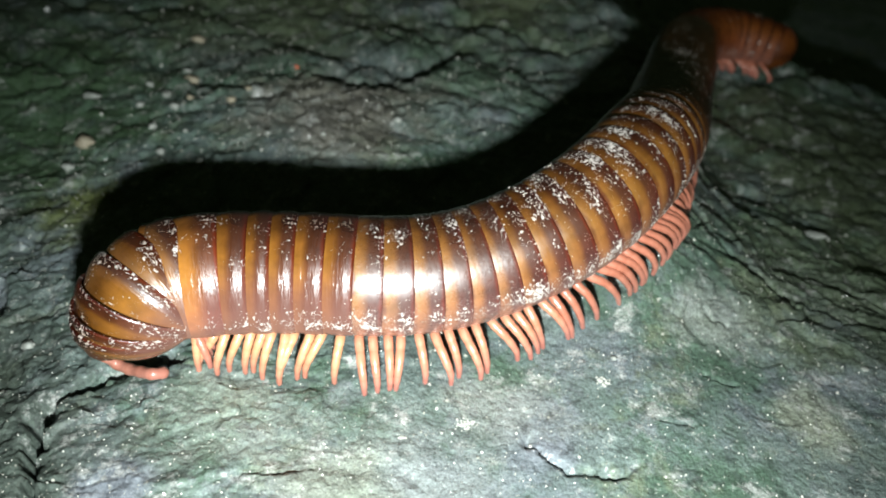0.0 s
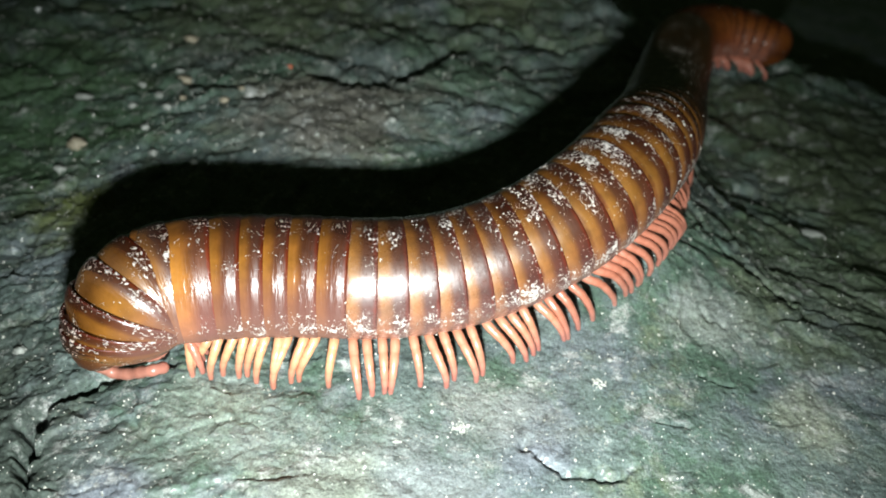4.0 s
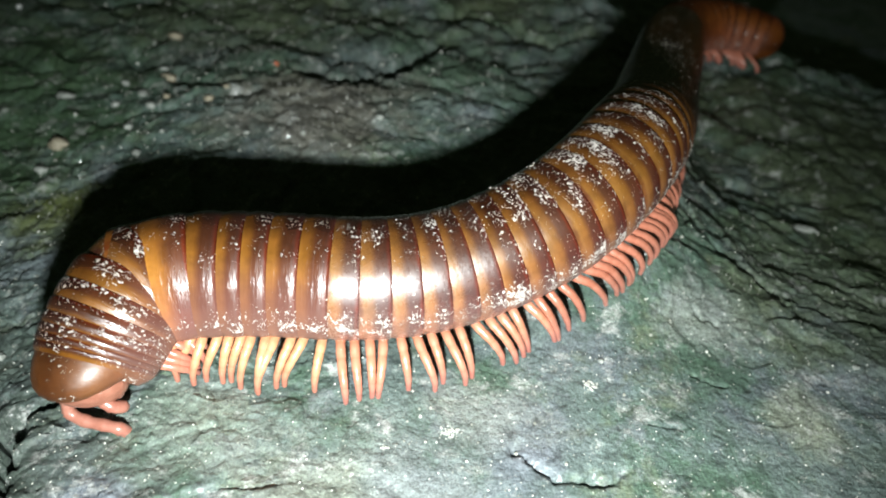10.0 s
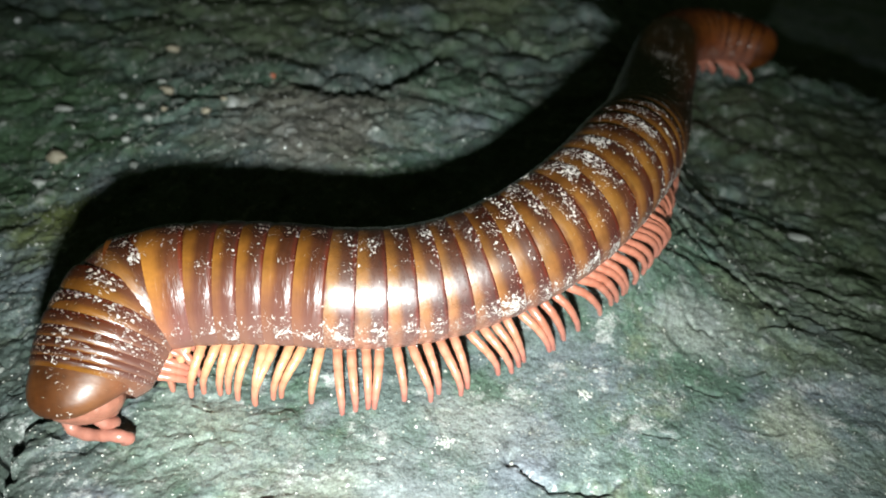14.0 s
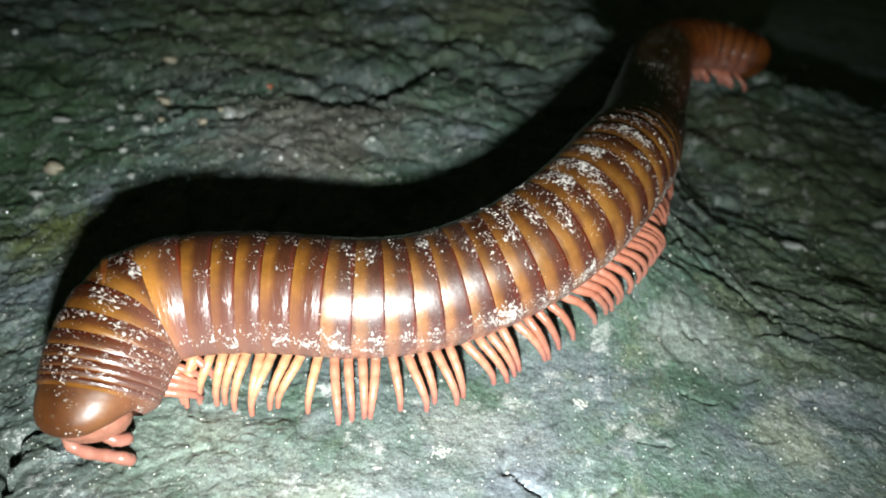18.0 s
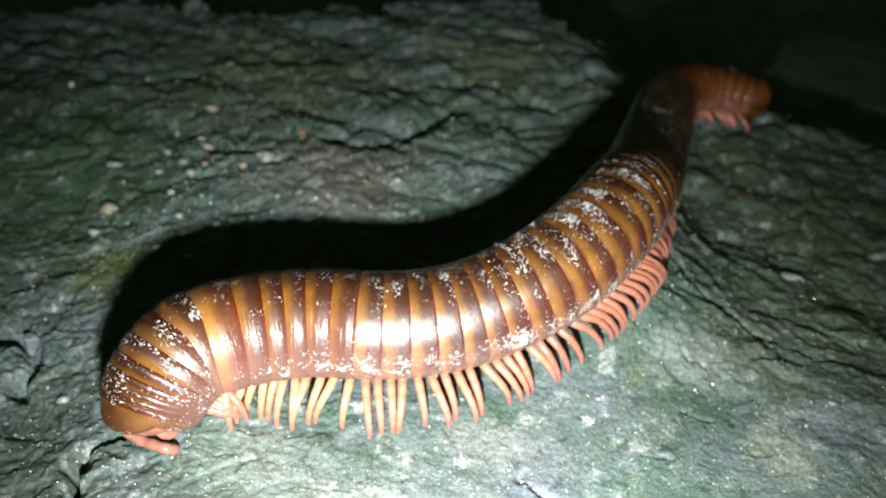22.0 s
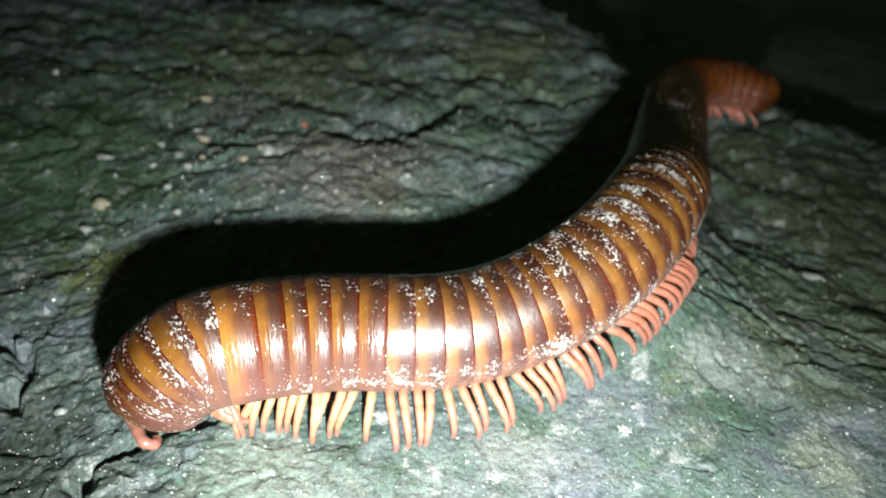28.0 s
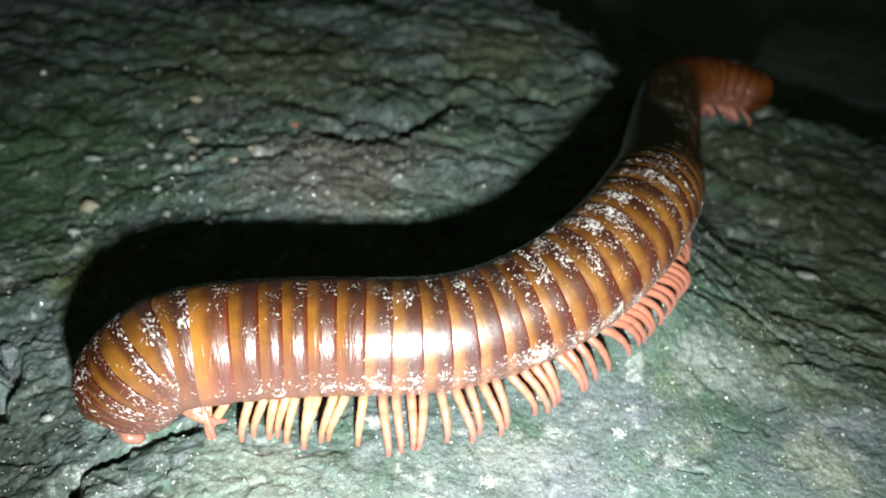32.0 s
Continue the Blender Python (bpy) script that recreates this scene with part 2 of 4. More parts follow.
def shell_material(name, dust, plain=False, glow=1.0, patchy=1.0, tail=False, back=0.02, gloss=1.0, coat=(0.12, 0.27), sheen=0.26, streaks=False, dull=0.0):
    """Glossy banded shell: amber in front, dark brown behind, with dried mud. UV x runs along a ring from front to rear."""
    m, nodes, links, bsdf = material(name)
    coord = nodes.new("ShaderNodeTexCoord")
    at = coord.outputs["Object"]
    info = nodes.new("ShaderNodeObjectInfo").outputs["Random"]
    offset = nodes.new("ShaderNodeVectorMath")
    offset.operation = "ADD"
    combine = nodes.new("ShaderNodeCombineXYZ")
    links.new(maths(nodes, links, "MULTIPLY", info, 0.7), combine.inputs["X"])
    links.new(maths(nodes, links, "MULTIPLY", info, 0.37), combine.inputs["Y"])
    links.new(at, offset.inputs[0])
    links.new(combine.outputs["Vector"], offset.inputs[1])
    here = offset.outputs["Vector"]
    split = nodes.new("ShaderNodeSeparateXYZ")
    links.new(coord.outputs["UV"], split.inputs["Vector"])
    along = split.outputs["X"]
    wobble = maths(nodes, links, "MULTIPLY", maths(nodes, links, "SUBTRACT", noise_at(nodes, links, here, 260, 3), 0.5), 0.16)
    pos = maths(nodes, links, "ADD", along, wobble)
    if plain:
        bands = ramp(nodes, [(0.0, (0.13, 0.042, 0.020)), (0.35, (0.155, 0.053, 0.024)), (0.75, (0.125, 0.040, 0.018)), (0.9, (0.085, 0.026, 0.016)), (1.0, (0.06, 0.015, 0.009))])
    elif tail:
        bands = ramp(nodes, [(0.0, (0.10, 0.024, 0.008)), (0.14, (0.33, 0.090, 0.020)), (0.62, (0.30, 0.076, 0.018)), (0.85, (0.11, 0.026, 0.010)), (1.0, (0.08, 0.018, 0.008))])
    else:
        bands = ramp(nodes, [(0.0, (0.10, 0.018, 0.008)), (0.05, (0.25, 0.104, 0.036)), (0.12, (0.245, 0.096, 0.029)), (0.30, (0.205, 0.077, 0.024)), (0.44, (0.122, 0.042, 0.019)),
                             (0.54, (0.082, 0.026, 0.018)), (0.84, (0.066, 0.018, 0.013)), (0.95, (0.105, 0.016, 0.008)), (1.0, (0.06, 0.010, 0.006))])
    links.new(pos, bands.inputs["Fac"])
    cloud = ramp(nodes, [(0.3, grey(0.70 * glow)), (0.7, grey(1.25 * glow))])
    links.new(noise_at(nodes, links, here, 420, 5, 0.6), cloud.inputs["Fac"])
    tint = nodes.new("ShaderNodeMix")
    tint.data_type, tint.blend_type = "RGBA", "MULTIPLY"
    tint.inputs["Factor"].default_value = 1.0
    # golden beside the back, redder on the flanks; the back's weak light is painted in as darkening
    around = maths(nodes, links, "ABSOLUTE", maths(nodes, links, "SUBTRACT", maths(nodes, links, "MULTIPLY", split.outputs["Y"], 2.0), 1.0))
    hue_and_shade = ramp(nodes, [(0.02, (0.40, 0.37, 0.20)), (0.14, (0.66, 0.66, 0.36)), (0.27, (0.92, 0.98, 0.58)), (0.42, (0.98, 0.99, 0.98)), (0.6, (1.08, 0.98, 1.35))])
    links.new(around, hue_and_shade.inputs["Fac"])
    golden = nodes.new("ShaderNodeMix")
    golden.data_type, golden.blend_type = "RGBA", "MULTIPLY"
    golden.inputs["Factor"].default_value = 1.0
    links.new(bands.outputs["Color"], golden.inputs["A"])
    links.new(hue_and_shade.outputs["Color"], golden.inputs["B"])
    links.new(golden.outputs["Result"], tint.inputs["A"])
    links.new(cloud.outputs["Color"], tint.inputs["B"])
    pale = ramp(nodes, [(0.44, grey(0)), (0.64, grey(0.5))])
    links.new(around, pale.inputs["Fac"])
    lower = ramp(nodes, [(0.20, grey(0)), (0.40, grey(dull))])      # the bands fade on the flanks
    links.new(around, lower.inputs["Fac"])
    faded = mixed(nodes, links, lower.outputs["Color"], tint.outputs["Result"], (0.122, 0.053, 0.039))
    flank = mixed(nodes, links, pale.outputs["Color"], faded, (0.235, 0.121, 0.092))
    # dried mud: crumbs in clumps, thickest on the dark rear of each ring
    drawn = nodes.new("ShaderNodeVectorMath")
    drawn.operation = "MULTIPLY"
    drawn.inputs[1].default_value = (1.35, 0.8, 0.8)
    links.new(here, drawn.inputs[0])
    fine = noise_at(nodes, links, drawn.outputs["Vector"], 2700, 4, 0.7, 0.5)
    clump = noise_at(nodes, links, here, 330, 3, 0.6)
    rear = ramp(nodes, [(0.25, grey(0.0)), (0.6, grey(0.055)), (1.0, grey(0.065))])
    links.new(along, rear.inputs["Fac"])
    where = ramp(nodes, [(0.0, grey(0.06 + back * patchy)), (0.16, grey(0.06 + 0.5 * (back - 0.02))), (0.30, grey(0.06 - 0.06 * patchy)), (0.42, grey(0.06 - 0.05 * patchy)), (0.50, grey(0.06 + 0.05 * patchy)), (0.57, grey(0.06 + 0.05 * patchy)), (0.66, grey(0.06 - 0.05 * patchy))])
    links.new(around, where.inputs["Fac"])
    rear_side = maths(nodes, links, "ADD", rear.outputs["Color"], where.outputs["Color"])
    level = maths(nodes, links, "ADD", maths(nodes, links, "ADD", fine, maths(nodes, links, "MULTIPLY", clump, 0.55)), rear_side)
    crumbs = nodes.new("ShaderNodeMapRange")
    crumbs.inputs["From Min"].default_value = 1.090 - dust
    crumbs.inputs["From Max"].default_value = 1.115 - dust
    links.new(level, crumbs.inputs["Value"])
    mask = crumbs.outputs["Result"]
    colour = mixed(nodes, links, mask, flank, (0.58, 0.53, 0.48))
    links.new(colour, bsdf.inputs["Base Color"])
    links.new(maths(nodes, links, "ADD", maths(nodes, links, "MULTIPLY", mask, 0.5), 0.6 if tail else 0.27 if streaks else 0.44, True), bsdf.inputs["Roughness"])
    gloss = 0.06 if tail else 0.35 if plain else gloss
    links.new(maths(nodes, links, "SUBTRACT", gloss, maths(nodes, links, "MULTIPLY", mask, 0.9 * gloss), True), bsdf.inputs["Coat Weight"])
    bsdf.inputs["Specular IOR Level"].default_value = sheen
    bsdf.inputs["Coat IOR"].default_value = 1.68
    wear = ramp(nodes, [(0.38, grey(0.30)), (0.62, grey(0.46))] if plain else [(0.38, grey(coat[0])), (0.62, grey(coat[1]))])
    links.new(noise_at(nodes, links, here, 700, 5, 0.7), wear.inputs["Fac"])
    links.new(wear.outputs["Color"], bsdf.inputs["Coat Roughness"])
    bump = node(nodes, "ShaderNodeBump", Strength=0.7, Distance=0.00015)
    links.new(mask, bump.inputs["Height"])
    ripple = node(nodes, "ShaderNodeBump", Strength=0.55, Distance=0.00012)
    squeeze = nodes.new("ShaderNodeVectorMath")
    squeeze.operation = "MULTIPLY"
    squeeze.inputs[1].default_value = (1.2, 0.2, 0.2) if streaks else (1.8, 0.5, 0.5)
    links.new(here, squeeze.inputs[0])
    links.new(noise_at(nodes, links, squeeze.outputs["Vector"], 1500, 3 if streaks else 5, 0.65), ripple.inputs["Height"])
    if streaks:      # fine lines along the body draw the shine out round the ring
        bsdf.inputs["Anisotropic"].default_value = 0.9
        tangent = nodes.new("ShaderNodeTangent")
        tangent.direction_type, tangent.axis = "RADIAL", "X"
        links.new(tangent.outputs["Tangent"], bsdf.inputs["Tangent"])
    links.new(ripple.outputs["Normal"], bump.inputs["Normal"])
    links.new(bump.outputs["Normal"], bsdf.inputs["Normal"])
    return m


def flesh_material(name, low, high, tip):
    """Waxy orange limbs, paler and redder in patches, darker at the claw. UV x runs from root to tip."""
    m, nodes, links, bsdf = material(name)
    coord = nodes.new("ShaderNodeTexCoord")
    split = nodes.new("ShaderNodeSeparateXYZ")
    links.new(coord.outputs["UV"], split.inputs["Vector"])
    tone = ramp(nodes, [(0.3, low), (0.7, high)])
    links.new(noise_at(nodes, links, coord.outputs["Object"], 700, 4), tone.inputs["Fac"])
    end = ramp(nodes, [(0.50, grey(0)), (0.9, grey(1.0))])
    links.new(split.outputs["X"], end.inputs["Fac"])
    joint = ramp(nodes, [(0.0, (0.93, 0.87, 0.83)), (0.12, grey(1.0)), (0.88, grey(1.0)), (1.0, (0.93, 0.87, 0.83))])
    links.new(maths(nodes, links, "FRACT", maths(nodes, links, "MULTIPLY", split.outputs["X"], 6.0)), joint.inputs["Fac"])
    jointed = nodes.new("ShaderNodeMix")
    jointed.data_type, jointed.blend_type = "RGBA", "MULTIPLY"
    jointed.inputs["Factor"].default_value = 1.0
    links.new(mixed(nodes, links, end.outputs["Color"], tone.outputs["Color"], tip), jointed.inputs["A"])
    links.new(joint.outputs["Color"], jointed.inputs["B"])
    links.new(jointed.outputs["Result"], bsdf.inputs["Base Color"])
    bsdf.inputs["Roughness"].default_value = 0.34
    bsdf.inputs["Coat Weight"].default_value = 0.3
    bsdf.inputs["Coat Roughness"].default_value = 0.2
    bump = node(nodes, "ShaderNodeBump", Strength=0.3, Distance=0.0001)
    links.new(noise_at(nodes, links, coord.outputs["Object"], 1800, 4), bump.inputs["Height"])
    links.new(bump.outputs["Normal"], bsdf.inputs["Normal"])
    return m


def plain_material(name, low, high, scale, rough):
    m, nodes, links, bsdf = material(name)
    at = nodes.new("ShaderNodeTexCoord").outputs["Object"]
    tone = ramp(nodes, [(0.3, low), (0.7, high)])
    links.new(noise_at(nodes, links, at, scale, 5, 0.65), tone.inputs["Fac"])
    links.new(tone.outputs["Color"], bsdf.inputs["Base Color"])
    bsdf.inputs["Roughness"].default_value = rough
    bump = node(nodes, "ShaderNodeBump", Strength=0.6, Distance=0.0003)
    links.new(noise_at(nodes, links, at, scale * 2, 5), bump.inputs["Height"])
    links.new(bump.outputs["Normal"], bsdf.inputs["Normal"])
    return m


ROCK = rock_material()
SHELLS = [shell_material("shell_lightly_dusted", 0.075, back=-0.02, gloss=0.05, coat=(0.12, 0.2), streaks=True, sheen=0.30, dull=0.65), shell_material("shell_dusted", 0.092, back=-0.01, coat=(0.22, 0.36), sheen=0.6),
          # the last is the same shell darkened, the crest's shade put into its colour
          shell_material("shell_muddy", 0.122, glow=0.88, gloss=0.7), shell_material("shell_shaded", 0.075, glow=0.6, gloss=0.7, coat=(0.10, 0.22), sheen=0.4)]
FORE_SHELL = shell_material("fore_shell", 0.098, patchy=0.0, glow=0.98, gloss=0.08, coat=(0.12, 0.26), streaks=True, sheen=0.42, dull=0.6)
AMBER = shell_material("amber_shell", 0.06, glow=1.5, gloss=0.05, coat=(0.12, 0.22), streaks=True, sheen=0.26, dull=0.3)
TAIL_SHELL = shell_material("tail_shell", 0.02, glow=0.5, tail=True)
COLLAR = shell_material("collar_shell", 0.07, plain=True, patchy=0.0)
# the front legs' paleness is strong lamp light put into their orange
LEG = flesh_material("orange_leg", (0.46, 0.200, 0.098), (0.58, 0.300, 0.160), (0.42, 0.155, 0.105))
REAR_LEG = flesh_material("pinkish_leg", (0.35, 0.118, 0.070), (0.45, 0.170, 0.108), (0.38, 0.14, 0.105))
MID_LEG = flesh_material("deep_orange_leg", (0.43, 0.162, 0.092), (0.54, 0.235, 0.145), (0.39, 0.135, 0.105))
FEELER = flesh_material("red_feeler", (0.27, 0.100, 0.068), (0.36, 0.155, 0.110), (0.34, 0.13, 0.095))
FACE = plain_material("reddish_face", (0.22, 0.080, 0.048), (0.32, 0.130, 0.085), 900, 0.35)
RIM = plain_material("pale_rim", (0.55, 0.42, 0.33), (0.70, 0.60, 0.50), 900, 0.4)


# ---- meshes ----
def mesh_of(name, verts, faces, mat, uvs=None, smooth=True):
    me = bpy.data.meshes.new(name)
    me.from_pydata(verts, [], faces)
    if uvs is not None:
        layer = me.uv_layers.new(name="UVMap")
        for loop in me.loops:
            layer.data[loop.index].uv = uvs[loop.vertex_index]
    me.materials.append(mat)
    if smooth:
        me.shade_smooth()
    return me


def part(name, me, parent, label=""):
    ob = new(name, me)
    ob.parent = parent
    return tagged(ob, label=label)


def lathe(name, profile, mat, sides=56, flat=0.0, saddle=0.0):
    """A ring turned round the x axis: profile rows of x, radius, u. flat: how far the underside is pressed in; saddle: how far the
    front edge steps back on the flanks."""
    verts, uvs, faces = [], [], []
    for x, r, u in profile:
        for k in range(sides):
            a = 2 * math.pi * k / sides + math.pi      # the seam runs below
            y, z = r * math.sin(a), r * math.cos(a)
            if z < -0.55 * r:
                z = -0.55 * r + (z + 0.55 * r) * (1 - flat)
            back = saddle * min(1.0, (1 - math.cos(a)) / 1.25) ** 1.3 * (1 - (x - profile[0][0]) / (profile[-1][0] - profile[0][0]))
            verts.append((x + back, y, z))
            uvs.append((u, k / sides))
    for i in range(len(profile) - 1):
        for k in range(sides):
            a, b = i * sides + k, i * sides + (k + 1) % sides
            faces.append((a, b, b + sides, a + sides))
    return mesh_of(name, verts, faces, mat, uvs)


def tube(name, path, radii, mat, sides=8):
    """A limb along path (Vectors), closed at both ends."""
    verts, uvs, faces = [], [], []
    n = len(path)
    for i, (p, r) in enumerate(zip(path, radii)):
        d = (path[min(i + 1, n - 1)] - path[max(i - 1, 0)]).normalized()
        side = d.cross(Vector((1, 0.13, 0.07))).normalized()
        other = d.cross(side)
        for k in range(sides):
            a = 2 * math.pi * k / sides
            verts.append(p + r * (side * math.cos(a) + other * math.sin(a)))
            uvs.append((i / (n - 1), k / sides))
    for i in range(n - 1):
        for k in range(sides):
            a, b = i * sides + k, i * sides + (k + 1) % sides
            faces.append((a, b, b + sides, a + sides))
    faces.append(tuple(range(sides))[::-1])
    faces.append(tuple(range((n - 1) * sides, n * sides)))
    return mesh_of(name, verts, faces, mat, uvs)


def spline(points, per=16):
    """A smooth curve through the points: a list of Vectors."""
    p = [Vector(q) for q in points]
    p = [2 * p[0] - p[1], *p, 2 * p[-1] - p[-2]]
    out = []
    for i in range(1, len(p) - 2):
        a, b, c, d = p[i - 1:i + 3]
        for k in range(per):
            t = k / per
            out.append(0.5 * (2 * b + (c - a) * t + (2 * a - 5 * b + 4 * c - d) * t * t + (3 * b - a - 3 * c + d) * t ** 3))
    out.append(p[-2])
    return out


# ---- rock ----
def lattice(ix, iy, seed):
    h = (ix * 374761393 + iy * 668265263 + seed * 1442695041) & 0xFFFFFFFF
    h = ((h ^ (h >> 13)) * 1274126177) & 0xFFFFFFFF
    return ((h ^ (h >> 16)) & 0xFFFF) / 65535.0


def smooth_noise(x, y, seed):
    ix, iy = np.floor(x).astype(np.int64), np.floor(y).astype(np.int64)
    fx, fy = x - ix, y - iy
    fx, fy = fx * fx * fx * (fx * (fx * 6 - 15) + 10), fy * fy * fy * (fy * (fy * 6 - 15) + 10)
    low = lattice(ix, iy, seed) * (1 - fx) + lattice(ix + 1, iy, seed) * fx
    high = lattice(ix, iy + 1, seed) * (1 - fx) + lattice(ix + 1, iy + 1, seed) * fx
    return (low * (1 - fy) + high * fy) * 2 - 1


def layers(x, y, seed, octaves=4, gain=0.5):
    total, size = 0, 1.0
    for k in range(octaves):
        total = total + size * smooth_noise(x * 2 ** k + 17.3 * k, y * 2 ** k - 9.1 * k, seed + k)
        size *= gain
    return total


def chips(x, y, seed):
    """Broken facets: each cell is a small tilted plane of its own height."""
    ix, iy = np.floor(x).astype(np.int64), np.floor(y).astype(np.int64)
    best, value = np.full(x.shape, 9.0), np.zeros(x.shape)
    for dx in (-1, 0, 1):
        for dy in (-1, 0, 1):
            cx, cy = ix + dx, iy + dy
            px, py = cx + lattice(cx, cy, seed), cy + lattice(cx, cy, seed + 1)
            d = (x - px) ** 2 + (y - py) ** 2
            h = lattice(cx, cy, seed + 2) * 2 - 1 + (x - px) * (lattice(cx, cy, seed + 3) - 0.5) * 2 + (y - py) * (lattice(cx, cy, seed + 4) - 0.58) * 2
            value = np.where(d < best, h, value)
            best = np.minimum(best, d)
    return value


def nodules(x, y, seed):
    """Rounded knobs, crowded together, with creases between them."""
    ix, iy = np.floor(x).astype(np.int64), np.floor(y).astype(np.int64)
    top = np.full(x.shape, -1.0)
    for dx in (-1, 0, 1):
        for dy in (-1, 0, 1):
            cx, cy = ix + dx, iy + dy
            px, py = cx + lattice(cx, cy, seed), cy + lattice(cx, cy, seed + 1)
            d = (x - px) ** 2 + (y - py) ** 2
            top = np.maximum(top, (0.55 + 0.45 * lattice(cx, cy, seed + 2)) - 1.1 * d)
    return top


def hill(x, y, cx, cy, sx, sy):
    return np.exp(-((x - cx) / sx) ** 2 / 2 - ((y - cy) / sy) ** 2 / 2)


# cracks and ledges: corner points in mm, half width, depth, and drop of the side to the left of the line
CRACKS = [
    ([(-34, 66), (-41.6, 63.6), (-44.1, 60.5), (-46.1, 57.7), (-45.1, 53.8), (-44.1, 50.2), (-42.2, 45.6), (-41, 36)], 0.9, 4.0),
    ([(10.3, 57.9), (14.8, 55.9), (18, 55.6), (21.8, 55.9)], 0.5, 1.15),
    ([(-29, 141.5), (-24, 139.8), (-17.9, 140.6), (-8.7, 150.0), (-3.8, 161.0)], 1.9, 4.6),
    ([(-5.5, 178.9), (1.8, 184.0), (13.3, 177.3), (24.2, 170.9)], 1.6, 3.5),
]
FINE_CRACKS = [
    ([(-75, 82), (-67.8, 80.7), (-64.7, 79.2), (-61.7, 73.9), (-62.5, 70.7)], 1.2, 4.5),
    ([(-57.3, 142.1), (-54.0, 139.0), (-49.8, 135.3), (-44.9, 134.2), (-40.7, 135.9)], 1.0, 2.8),
    ([(-40.5, 129.8), (-37.4, 131.0), (-35.1, 133.7), (-31.0, 136.7)], 0.6, 1.8),
    ([(-57.8, 125.0), (-54.3, 126.0), (-50.3, 126.0)], 0.6, 1.6),
    ([(-51.3, 105.0), (-48.0, 106.8), (-44.9, 109.7), (-42.6, 110.2)], 0.5, 1.4),
    ([(33.8, 71.0), (36.5, 70.2), (38.6, 70.4)], 0.26, 0.7),
    ([(27.6, 64.2), (29.6, 63.2), (30.4, 62.9)], 0.22, 0.45),
    ([(36.0, 82.6), (38.2, 81.4), (39.2, 80.6)], 0.28, 0.8),
    ([(40.3, 100.1), (44.5, 97.4), (50.5, 92.0), (52, 88.6)], 0.6, 1.2),
]


def near_line(x, y, line):
    best = np.full(x.shape, 1e9)
    for (ax, ay), (bx, by) in zip(line, line[1:]):
        ex, ey = bx - ax, by - ay
        t = np.clip(((x - ax) * ex + (y - ay) * ey) / (ex * ex + ey * ey), 0, 1)
        best = np.minimum(best, (x - ax - t * ex) ** 2 + (y - ay - t * ey) ** 2)
    return np.sqrt(best)


